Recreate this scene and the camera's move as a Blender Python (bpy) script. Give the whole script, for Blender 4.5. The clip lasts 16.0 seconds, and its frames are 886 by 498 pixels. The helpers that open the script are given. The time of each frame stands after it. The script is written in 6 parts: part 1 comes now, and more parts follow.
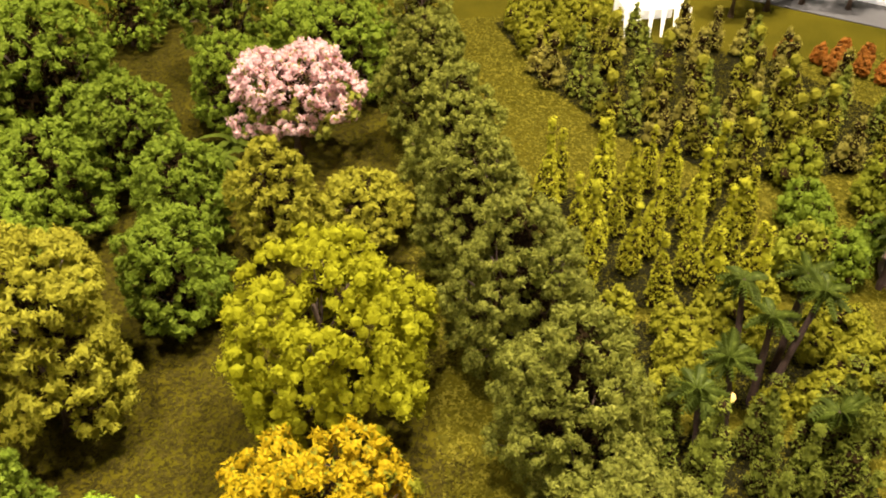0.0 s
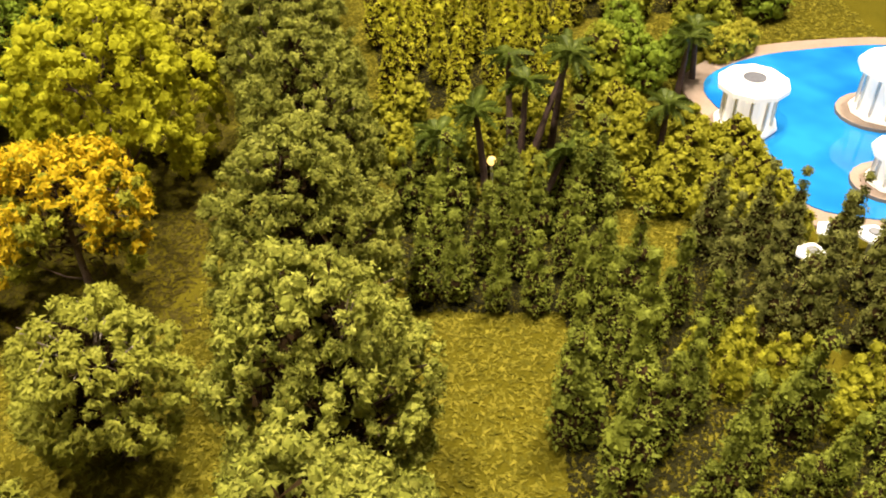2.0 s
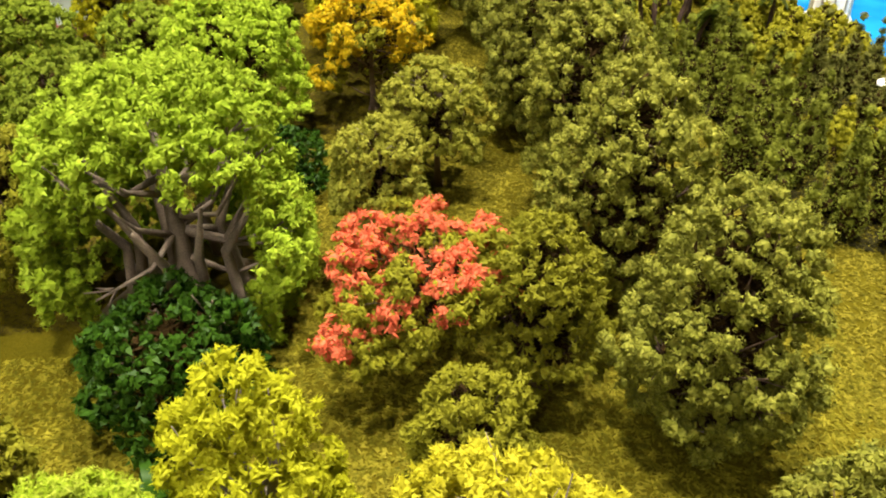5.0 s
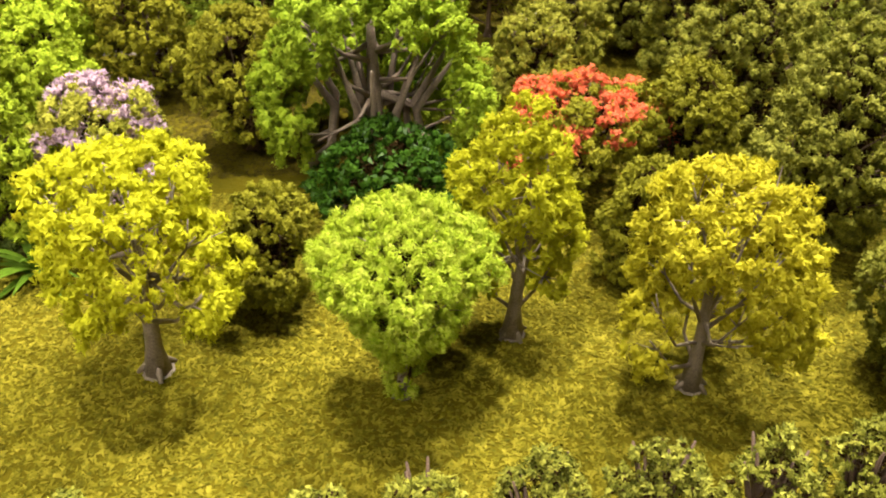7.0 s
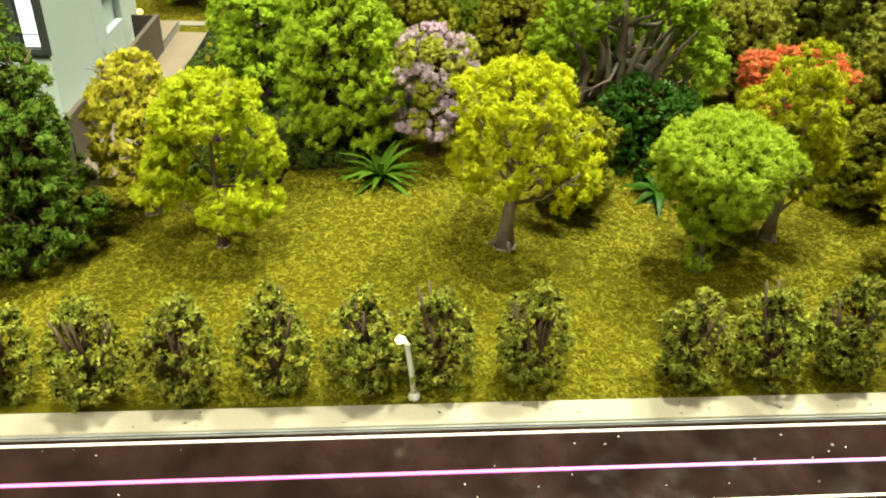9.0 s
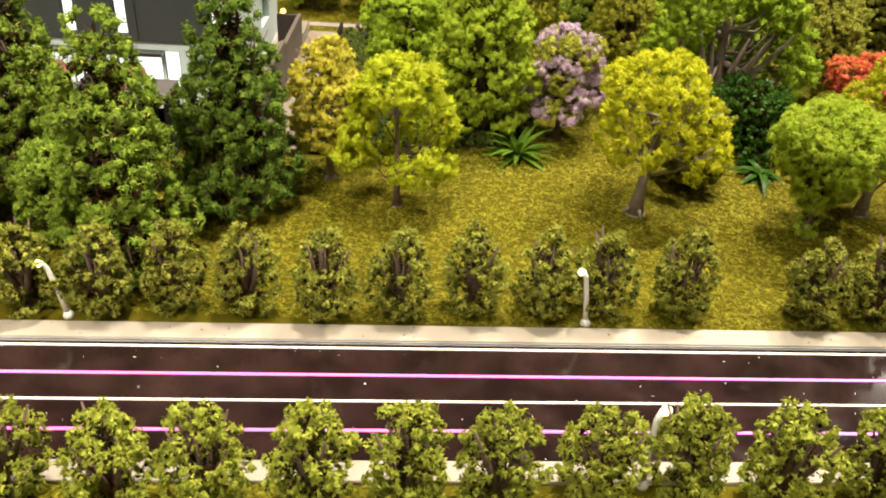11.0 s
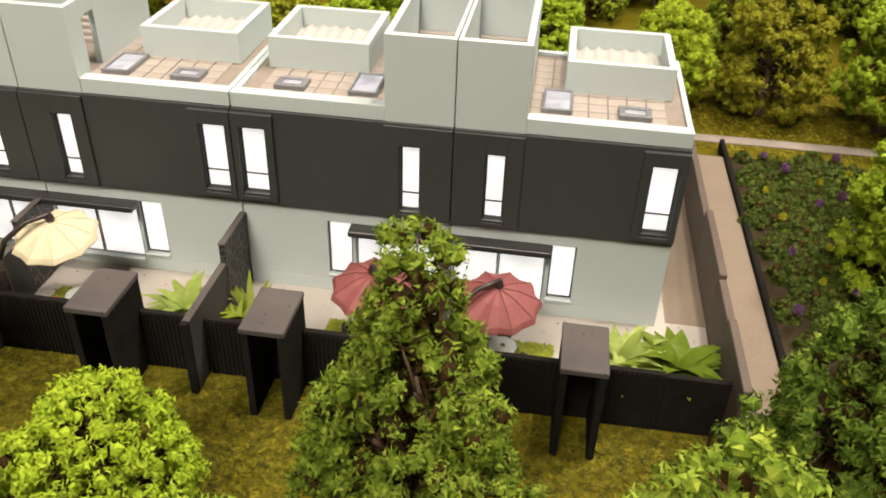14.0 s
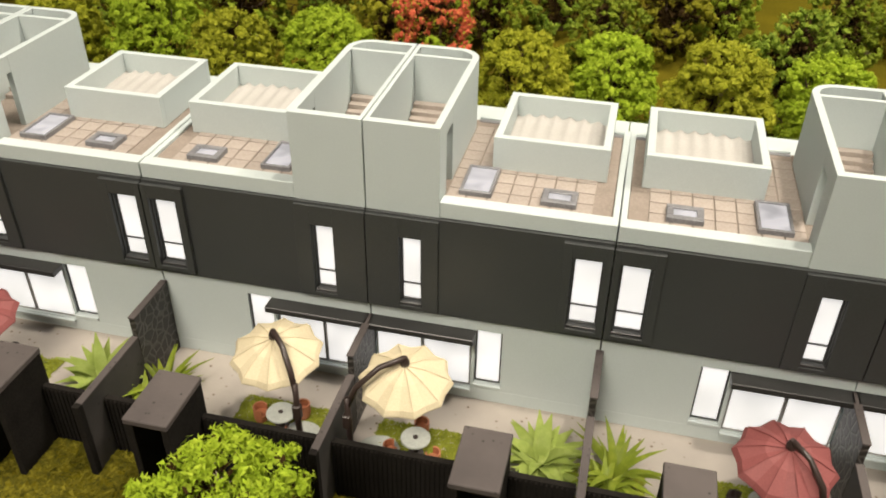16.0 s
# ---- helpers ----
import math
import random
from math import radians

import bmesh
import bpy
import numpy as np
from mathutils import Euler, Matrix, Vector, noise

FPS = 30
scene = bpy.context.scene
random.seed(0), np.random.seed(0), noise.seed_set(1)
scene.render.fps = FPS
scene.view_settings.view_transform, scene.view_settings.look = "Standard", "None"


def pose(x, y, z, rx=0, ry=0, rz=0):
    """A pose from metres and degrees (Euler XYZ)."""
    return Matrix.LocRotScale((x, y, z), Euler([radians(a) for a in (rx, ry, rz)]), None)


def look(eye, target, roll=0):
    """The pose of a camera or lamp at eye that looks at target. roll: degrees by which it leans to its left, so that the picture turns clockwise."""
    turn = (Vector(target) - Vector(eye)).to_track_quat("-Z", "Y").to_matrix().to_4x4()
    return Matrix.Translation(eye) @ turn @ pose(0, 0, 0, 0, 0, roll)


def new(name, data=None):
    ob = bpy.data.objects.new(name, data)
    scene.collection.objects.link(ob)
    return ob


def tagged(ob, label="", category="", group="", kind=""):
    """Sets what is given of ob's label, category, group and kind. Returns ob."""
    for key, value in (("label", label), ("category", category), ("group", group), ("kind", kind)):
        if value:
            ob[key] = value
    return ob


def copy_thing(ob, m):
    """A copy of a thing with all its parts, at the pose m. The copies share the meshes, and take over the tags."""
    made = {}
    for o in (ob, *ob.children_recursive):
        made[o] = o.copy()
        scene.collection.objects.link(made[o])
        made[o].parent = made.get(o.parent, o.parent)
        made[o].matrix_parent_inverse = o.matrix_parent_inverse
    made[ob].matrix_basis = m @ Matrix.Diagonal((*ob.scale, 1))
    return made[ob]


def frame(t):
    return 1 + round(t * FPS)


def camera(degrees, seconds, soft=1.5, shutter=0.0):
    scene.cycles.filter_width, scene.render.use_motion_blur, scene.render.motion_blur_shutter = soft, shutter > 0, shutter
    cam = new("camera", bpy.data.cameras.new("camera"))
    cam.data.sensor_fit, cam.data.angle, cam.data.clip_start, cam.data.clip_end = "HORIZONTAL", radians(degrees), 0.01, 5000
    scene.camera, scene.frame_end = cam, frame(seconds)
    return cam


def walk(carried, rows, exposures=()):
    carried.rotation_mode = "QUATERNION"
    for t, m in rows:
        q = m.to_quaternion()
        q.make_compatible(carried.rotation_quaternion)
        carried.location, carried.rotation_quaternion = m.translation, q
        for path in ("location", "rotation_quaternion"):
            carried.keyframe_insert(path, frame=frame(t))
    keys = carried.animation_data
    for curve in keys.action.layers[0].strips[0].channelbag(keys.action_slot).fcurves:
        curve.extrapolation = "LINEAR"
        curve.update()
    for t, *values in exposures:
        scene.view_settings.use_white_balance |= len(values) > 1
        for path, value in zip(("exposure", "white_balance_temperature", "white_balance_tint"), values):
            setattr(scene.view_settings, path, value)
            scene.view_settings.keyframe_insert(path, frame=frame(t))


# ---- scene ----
import itertools

cam = camera(55.35, 16.0, soft=1.9)
PATH = [
    (0, look((0.0814, 0.4746, 0.3944), (0.1195, 0.7796, 0.1385), 0.12)),
    (0.5, look((0.1437, 0.4446, 0.3672), (0.1787, 0.7502, 0.1115), -0.26)),
    (1, look((0.1694, 0.4058, 0.3330), (0.1974, 0.7123, 0.0774), -1.08)),
    (1.5, look((0.1975, 0.3718, 0.3062), (0.2219, 0.6773, 0.0492), -1.36)),
    (2, look((0.2224, 0.3421, 0.3105), (0.2446, 0.6481, 0.0538), -1.69)),
    (2.5, look((0.2073, 0.3026, 0.3147), (0.2208, 0.6087, 0.0576), -2.75)),
    (3, look((0.1724, 0.2729, 0.3085), (0.1830, 0.5810, 0.0537), -3.11)),
    (3.5, look((0.1491, 0.2329, 0.3102), (0.1599, 0.5456, 0.0611), -3.02)),
    (4, look((0.1404, 0.1901, 0.3053), (0.1512, 0.5047, 0.0585), -2.58)),
    (4.2, look((0.1306, 0.1770, 0.3074), (0.1415, 0.4916, 0.0606), -2.45)),
    (6.3, look((0.0003, -0.0002, 0.2952), (0.0269, 0.3248, 0.0635), -0.09)),
    (6.5, look((-0.0049, -0.0106, 0.2887), (0.0211, 0.3140, 0.0565), 0.03)),
    (7, look((-0.0405, -0.0256, 0.2812), (-0.0146, 0.3000, 0.0502), 0.33)),
    (7.5, look((-0.0991, -0.0455, 0.2693), (-0.0747, 0.2831, 0.0425), 1.10)),
    (8, look((-0.1552, -0.0688, 0.2729), (-0.1330, 0.2630, 0.0507), 1.43)),
    (8.5, look((-0.2007, -0.1137, 0.2790), (-0.1837, 0.2201, 0.0593), 1.95)),
    (8.7, look((-0.2063, -0.1332, 0.2827), (-0.1902, 0.2002, 0.0623), 2.14)),
    (10.8, look((-0.2742, -0.2626, 0.2992), (-0.2629, 0.0757, 0.0862), 3.34)),
    (11, look((-0.3040, -0.2558, 0.2979), (-0.2949, 0.0829, 0.0852), 3.43)),
    (11.5, look((-0.3729, -0.2234, 0.2936), (-0.3709, 0.1148, 0.0800), 3.51)),
    (12, look((-0.3973, -0.1541, 0.2815), (-0.4009, 0.1839, 0.0676), 3.16)),
    (12.5, look((-0.4144, -0.0967, 0.2858), (-0.4228, 0.2411, 0.0717), 2.71)),
    (13, look((-0.4532, -0.0394, 0.2965), (-0.4701, 0.2975, 0.0816), 2.70)),
    (13.5, look((-0.4845, 0.0198, 0.2907), (-0.5139, 0.3547, 0.0739), 2.29)),
    (14, look((-0.5335, 0.0615, 0.2863), (-0.5775, 0.3913, 0.0643), 2.01)),
    (14.5, look((-0.5864, 0.0864, 0.2856), (-0.6413, 0.4150, 0.0643), 1.89)),
    (15, look((-0.6135, 0.0921, 0.2878), (-0.6759, 0.4187, 0.0654), 1.35)),
    (15.5, look((-0.6532, 0.1007, 0.2995), (-0.7231, 0.4253, 0.0765), 0.75)),
    (16, look((-0.6918, 0.1171, 0.3084), (-0.7667, 0.4398, 0.0843), 0.77)),
]
walk(cam, PATH, exposures=[(0, -0.42, 6500, 20), (0.6, -0.30, 6500, 20), (2, -0.16, 6500, 21), (3, -0.22, 6500, 17), (4, -0.12, 6500, 10), (6.5, 0.20, 6500, 16), (7.0, 0.25, 6500, 14), (7.5, 0.25, 6500, 1), (8.0, 0.20, 6500, -27), (8.5, 0.08, 6500, -20), (11.0, -0.06, 6500, 14), (11.5, -0.16, 6500, 12), (12.0, -0.46, 6500, 6), (12.5, -0.46, 6500, -10), (13.0, -0.46, 6500, 20), (13.5, -0.56, 6500, 22), (14.0, -0.66, 6500, 19), (15.0, -0.80, 6500, 18), (16.0, -0.86, 6500, 18)])

# ---- light: a showroom with warm ceiling lamps over a scale model ----
world = bpy.data.worlds.new("showroom_air")
scene.world = world
world.use_nodes = True
world.node_tree.nodes["Background"].inputs[0].default_value = (1.0, 0.9, 0.72, 1)
world.node_tree.nodes["Background"].inputs[1].default_value = 0.02


def ceiling_lamp(x, y, watts, size, aim=None, beam=180, z=2.3):
    lamp = bpy.data.lights.new("ceiling_lamp", "AREA")
    lamp.shape, lamp.size, lamp.energy, lamp.color = "DISK", size, watts, (1.0, 0.94, 0.76)
    lamp.spread = math.radians(beam)
    ob = new("ceiling_lamp", lamp)
    ob.matrix_basis = look((x, y, z), aim or (x * 0.7, 0.5, 0), 0)


ceiling_lamp(0.36, 1.20, 40, 0.14)
ceiling_lamp(-0.16, 0.36, 64, 0.14)
ceiling_lamp(-0.95, 0.30, 2, 0.25)
ceiling_lamp(0.86, 1.05, 78, 0.16)
ceiling_lamp(2.15, 2.75, 10, 0.75, (0.4, 0.7, 0.0))
ceiling_lamp(-0.30, -0.60, 5, 0.3, (-0.2, 0.3, 0.0))
# unseen lamp added in front, below the ceiling, to brighten the house fronts
ceiling_lamp(-1.05, -1.15, 10.0, 1.2, (-0.86, 0.43, 0.05), 42, 2.0)


# ---- materials ----
class Nodes:
    def __init__(self, name):
        self.mat = bpy.data.materials.new(name)
        self.mat.use_nodes = True
        self.tree = self.mat.node_tree
        self.bsdf = self.tree.nodes["Principled BSDF"]
        self.out = self.tree.nodes["Material Output"]

    def add(self, kind, **inputs):
        n = self.tree.nodes.new(kind)
        for key, value in inputs.items():
            n.inputs[key.replace("_", " ")].default_value = value
        return n

    def link(self, a, b):
        self.tree.links.new(a, b)

    def ramp(self, fac, *stops):
        n = self.tree.nodes.new("ShaderNodeValToRGB")
        e = n.color_ramp.elements
        for el, (pos, col) in zip((e[0], e[1]), (stops[0], stops[-1])):
            el.position, el.color = pos, (*col, 1)
        for pos, col in stops[1:-1]:
            e.new(pos).color = (*col, 1)
        self.link(fac, n.inputs[0])
        return n.outputs[0]

    def noise(self, scale, detail=3.0, rough=0.55):
        co = self.tree.nodes.new("ShaderNodeTexCoord")
        n = self.add("ShaderNodeTexNoise", Scale=scale, Detail=detail, Roughness=rough)
        self.link(co.outputs["Object"], n.inputs["Vector"])
        return n.outputs[0]

    def mix(self, fac, a, b, blend="MIX"):
        n = self.tree.nodes.new("ShaderNodeMix")
        n.data_type, n.blend_type = "RGBA", blend
        for value, slot in ((fac, 0), (a, 6), (b, 7)):
            if isinstance(value, (int, float)):
                n.inputs[slot].default_value = value
            elif isinstance(value, tuple):
                n.inputs[slot].default_value = (*value, 1)
            else:
                self.link(value, n.inputs[slot])
        return n.outputs[2]

    def bump(self, height, strength, distance):
        n = self.add("ShaderNodeBump", Strength=strength, Distance=distance)
        self.link(height, n.inputs["Height"])
        self.link(n.outputs[0], self.bsdf.inputs["Normal"])
        return self

    def base(self, col):
        if isinstance(col, tuple):
            self.bsdf.inputs["Base Color"].default_value = (*col, 1)
        else:
            self.link(col, self.bsdf.inputs["Base Color"])
        return self

    def gloss(self, rough, metal=0.0):
        self.bsdf.inputs["Roughness"].default_value = rough
        self.bsdf.inputs["Metallic"].default_value = metal
        return self


def leafy(name, dark, mid, light, through_light=0.10, rough=0.65, spread=0.60):
    """Foam foliage: every flake takes its own tint, and whole patches drift between the tints."""
    dark = tuple(m + (d - m) * spread for d, m in zip(dark, mid))
    light = tuple(m + (l - m) * spread for l, m in zip(light, mid))
    n = Nodes(name)
    geo = n.tree.nodes.new("ShaderNodeNewGeometry")
    info = n.tree.nodes.new("ShaderNodeObjectInfo")
    flake = n.ramp(geo.outputs["Random Per Island"], (0.0, dark), (0.5, mid), (1.0, light))
    patch = n.ramp(n.noise(190.0, 3.0, 0.6), (0.32, dark), (0.50, mid), (0.70, light))
    col = n.mix(0.5, flake, patch)
    tone = n.add("ShaderNodeMapRange", To_Min=0.86, To_Max=1.14)
    n.link(info.outputs["Random"], tone.inputs["Value"])
    hsv = n.tree.nodes.new("ShaderNodeHueSaturation")
    n.link(tone.outputs[0], hsv.inputs["Value"])
    n.link(col, hsv.inputs["Color"])
    n.base(hsv.outputs[0]).gloss(rough)
    n.bsdf.inputs["Specular IOR Level"].default_value = 0.12
    tr = n.tree.nodes.new("ShaderNodeBsdfTranslucent")
    n.link(hsv.outputs[0], tr.inputs[0])
    m = n.tree.nodes.new("ShaderNodeMixShader")
    m.inputs[0].default_value = through_light
    n.link(n.bsdf.outputs[0], m.inputs[1])
    n.link(tr.outputs[0], m.inputs[2])
    n.link(m.outputs[0], n.out.inputs[0])
    return n.mat


def grained(name, a, b, scale, rough=0.7, bump=0.3, depth=0.0004, fine=900.0, metal=0.0):
    n = Nodes(name)
    col = n.mix(n.noise(fine, 2.0), n.ramp(n.noise(scale, 4.0), (0.35, a), (0.65, b)), n.ramp(n.noise(fine, 2.0), (0.4, a), (0.6, b)))
    n.base(col).gloss(rough, metal).bump(n.noise(fine, 3.0), bump, depth)
    if rough > 0.85:
        n.bsdf.inputs["Specular IOR Level"].default_value = 0.06
    return n.mat


def speckled(name, a, b, dots, scale, rough=0.75):
    n = Nodes(name)
    co = n.tree.nodes.new("ShaderNodeTexCoord")
    v = n.add("ShaderNodeTexVoronoi", Scale=scale)
    n.link(co.outputs["Object"], v.inputs["Vector"])
    mask = n.ramp(v.outputs["Distance"], (0.10, (1, 1, 1)), (0.22, (0, 0, 0)))
    pick = n.ramp(n.noise(scale * 0.35, 1.0), (0.5, (0, 0, 0)), (0.58, (1, 1, 1)))
    both = n.mix(1.0, mask, pick, "MULTIPLY")
    col = n.mix(both, n.ramp(n.noise(30.0, 4.0), (0.35, a), (0.65, b)), dots)
    n.base(col).gloss(rough).bump(n.noise(700.0, 3.0), 0.25, 0.0003)
    return n.mat


def glowing(name, col, strength):
    n = Nodes(name)
    n.base(col).gloss(0.4)
    n.bsdf.inputs["Emission Color"].default_value = (*col, 1)
    n.bsdf.inputs["Emission Strength"].default_value = strength
    return n


CHARTREUSE = leafy("chartreuse_foam", (0.22, 0.21, 0.006), (0.42, 0.405, 0.010), (0.62, 0.60, 0.03), 0.30)
YELLOW_GREEN = leafy("yellow_green_foam", (0.26, 0.27, 0.006), (0.50, 0.50, 0.014), (0.70, 0.68, 0.05), 0.30)
CONE_GREEN = leafy("cone_green_foam", (0.04, 0.08, 0.005), (0.145, 0.22, 0.016), (0.40, 0.47, 0.06), spread=0.85)
OCHRE_YELLOW = leafy("ochre_yellow_foam", (0.24, 0.22, 0.008), (0.47, 0.43, 0.018), (0.68, 0.61, 0.07), 0.30)
ROUND_GREEN = leafy("lime_straw_foam", (0.15, 0.25, 0.008), (0.37, 0.47, 0.024), (0.60, 0.60, 0.12), 0.30, spread=0.8)
FRESH_GREEN = leafy("fresh_green_foam", (0.11, 0.19, 0.006), (0.28, 0.39, 0.018), (0.48, 0.57, 0.06))
LIME_GREEN = leafy("lime_green_foam", (0.16, 0.26, 0.01), (0.34, 0.44, 0.02), (0.54, 0.60, 0.06))
MID_GREEN = leafy("mid_green_foam", (0.06, 0.10, 0.006), (0.15, 0.20, 0.012), (0.29, 0.33, 0.035))
DEEP_GREEN = leafy("deep_green_foam", (0.03, 0.06, 0.006), (0.085, 0.145, 0.013), (0.28, 0.37, 0.045), spread=0.9)
HEDGE_DARK = leafy("dark_hedge_foam", (0.016, 0.028, 0.005), (0.055, 0.08, 0.011), (0.16, 0.19, 0.03))
BOTTLE_GREEN = leafy("bottle_green_leaves", (0.012, 0.034, 0.003), (0.026, 0.07, 0.005), (0.07, 0.14, 0.012), 0.1, 0.4)
OLIVE = leafy("olive_foam", (0.075, 0.085, 0.010), (0.22, 0.228, 0.024), (0.52, 0.50, 0.085), spread=0.85)
OLIVE_YELLOW = leafy("olive_yellow_foam", (0.11, 0.105, 0.006), (0.22, 0.215, 0.012), (0.38, 0.36, 0.03))
DULL_YELLOW = leafy("dull_yellow_foam", (0.17, 0.16, 0.01), (0.34, 0.31, 0.02), (0.52, 0.48, 0.05))
LIME_YELLOW = leafy("lime_yellow_foam", (0.30, 0.33, 0.01), (0.55, 0.60, 0.02), (0.74, 0.78, 0.06), 0.30)
SPRING_GREEN = leafy("spring_green_foam", (0.13, 0.15, 0.008), (0.29, 0.31, 0.016), (0.50, 0.50, 0.05))
KHAKI = leafy("khaki_dry_foam", (0.13, 0.12, 0.012), (0.31, 0.31, 0.030), (0.53, 0.52, 0.09))
OCHRE_GREEN = leafy("ochre_foam", (0.26, 0.22, 0.010), (0.48, 0.42, 0.03), (0.70, 0.61, 0.12))
WOOD_GREEN = leafy("wood_green_foam", (0.08, 0.12, 0.006), (0.20, 0.27, 0.016), (0.38, 0.44, 0.045))
SHRUB_GREEN = leafy("shrub_foam", (0.045, 0.056, 0.006), (0.18, 0.20, 0.019), (0.48, 0.52, 0.07), 0.06, spread=0.45)
SHRUB_GREY = leafy("shrub_grey_foam", (0.06, 0.062, 0.013), (0.19, 0.19, 0.035), (0.42, 0.41, 0.09), spread=0.4)
SHRUB_YELLOW = leafy("shrub_yellow_foam", (0.15, 0.14, 0.006), (0.31, 0.295, 0.014), (0.52, 0.48, 0.04))
OCHRE_BROWN = leafy("ochre_brown_foam", (0.18, 0.14, 0.02), (0.40, 0.34, 0.05), (0.64, 0.56, 0.13))
COLUMN_GREEN = leafy("column_foam", (0.13, 0.10, 0.008), (0.52, 0.49, 0.018), (0.84, 0.80, 0.07), 0.06, spread=0.4)
# brightened hedge foam: the front row's stronger light is put into the colour
HEDGE_LIT = leafy("lit_hedge_foam", (0.11, 0.13, 0.012), (0.28, 0.31, 0.030), (0.54, 0.55, 0.09), spread=0.8)
HEDGE_GREEN = leafy("hedge_foam", (0.060, 0.072, 0.010), (0.19, 0.20, 0.022), (0.46, 0.45, 0.07), spread=1.0)
ORANGE_BLOOM = leafy("orange_blossom", (0.38, 0.24, 0.004), (0.60, 0.41, 0.006), (0.74, 0.54, 0.015))
EMBER_BLOOM = leafy("orange_red_blossom", (0.26, 0.10, 0.01), (0.48, 0.17, 0.02), (0.62, 0.26, 0.05))
RED_BLOOM = leafy("red_blossom", (0.44, 0.07, 0.030), (0.68, 0.14, 0.065), (0.80, 0.25, 0.12))
PINK_BLOOM = leafy("pink_blossom", (0.66, 0.32, 0.34), (0.84, 0.52, 0.50), (0.94, 0.76, 0.60))
PURPLE_BLOOM = leafy("purple_flower", (0.09, 0.035, 0.09), (0.15, 0.07, 0.15), (0.26, 0.13, 0.24))
LILAC_BLOOM = leafy("lilac_blossom", (0.30, 0.18, 0.27), (0.46, 0.32, 0.41), (0.60, 0.46, 0.54))
PALM_GREEN = leafy("palm_leaves", (0.03, 0.042, 0.004), (0.075, 0.10, 0.010), (0.22, 0.26, 0.04), 0.1, 0.5)
PALE_AGAVE = leafy("pale_agave_leaves", (0.17, 0.25, 0.04), (0.29, 0.37, 0.08), (0.48, 0.53, 0.19), 0.3, 0.45)
SWORD_GREEN = leafy("sword_leaves", (0.07, 0.11, 0.012), (0.16, 0.21, 0.02), (0.34, 0.36, 0.05), 0.15, 0.4)
CANNA_GREEN = leafy("canna_leaves", (0.05, 0.085, 0.008), (0.10, 0.15, 0.012), (0.20, 0.25, 0.03), 0.15, 0.4)
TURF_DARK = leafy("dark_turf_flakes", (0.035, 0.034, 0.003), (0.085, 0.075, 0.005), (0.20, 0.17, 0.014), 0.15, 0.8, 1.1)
# brown flock with the shade of the wood put into its colour
TURF_SHADED = leafy("shaded_turf_flakes", (0.040, 0.030, 0.003), (0.066, 0.052, 0.005), (0.13, 0.10, 0.010), 0.15, 0.8, 1.0)
# brighter copy of the turf flakes, lamplight on the roadside lawn painted in
TURF_LIT = leafy("lit_turf_flakes", (0.085, 0.082, 0.004), (0.18, 0.155, 0.007), (0.36, 0.31, 0.028), 0.15, 0.8, 1.15)
# soil coloured near black to stand in for deep shade between shrubs
SHADED_SOIL = leafy("shaded_soil_flakes", (0.014, 0.012, 0.003), (0.024, 0.021, 0.004), (0.055, 0.048, 0.008), 0.1, 0.9)
FERN_GREEN = leafy("fern_leaves", (0.04, 0.085, 0.006), (0.08, 0.15, 0.010), (0.18, 0.27, 0.03), 0.15, 0.5)
TURF_FLAKES = leafy("turf_flakes", (0.075, 0.068, 0.004), (0.14, 0.117, 0.006), (0.30, 0.25, 0.024), 0.15, 0.8, 1.1)
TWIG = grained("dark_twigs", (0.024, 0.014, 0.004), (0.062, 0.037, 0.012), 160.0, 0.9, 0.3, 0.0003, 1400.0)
BARK = grained("painted_wire_bark", (0.065, 0.040, 0.024), (0.17, 0.105, 0.070), 120.0, 0.75, 0.5, 0.0005, 1400.0)
BARK_BROWN = grained("brown_wire_bark", (0.13, 0.095, 0.068), (0.30, 0.225, 0.17), 120.0, 0.6, 0.5, 0.0005, 1400.0)
BARK_PALE = grained("pale_grey_bark", (0.16, 0.12, 0.09), (0.34, 0.27, 0.21), 120.0, 0.6, 0.5, 0.0005, 1400.0)
PALM_BARK = grained("palm_bark", (0.05, 0.028, 0.022), (0.13, 0.075, 0.055), 150.0, 0.7, 0.5, 0.0004, 1200.0)
RENDER_PAINT = grained("pale_grey_green_paint", (0.48, 0.54, 0.535), (0.52, 0.58, 0.575), 14.0, 0.55, 0.08, 0.0001, 1500.0)
CHARCOAL = grained("charcoal_panel", (0.036, 0.039, 0.039), (0.046, 0.050, 0.050), 20.0, 0.5, 0.1, 0.0001, 1500.0)
TRIM_DARK = grained("dark_window_trim", (0.022, 0.022, 0.022), (0.035, 0.035, 0.034), 40.0, 0.4, 0.1, 0.0001, 1500.0)
TILE = grained("beige_terrace_tile", (0.30, 0.255, 0.22), (0.37, 0.32, 0.28), 60.0, 0.7, 0.2, 0.0002, 1000.0)
GROUT = grained("grey_grout", (0.22, 0.185, 0.155), (0.29, 0.245, 0.21), 60.0, 0.9, 0.2, 0.0002, 1000.0)
BLACK_BOARD = grained("black_ribbed_board", (0.009, 0.008, 0.007), (0.018, 0.016, 0.014), 90.0, 0.88, 0.25, 0.0002, 1200.0)
BROWN_BOARD = grained("brown_wall_board", (0.080, 0.058, 0.046), (0.12, 0.088, 0.070), 50.0, 0.7, 0.3, 0.0002, 1000.0)
GREY_STONE = speckled("dark_speckled_stone", (0.058, 0.048, 0.046), (0.085, 0.071, 0.067), (0.022, 0.018, 0.017), 300.0)
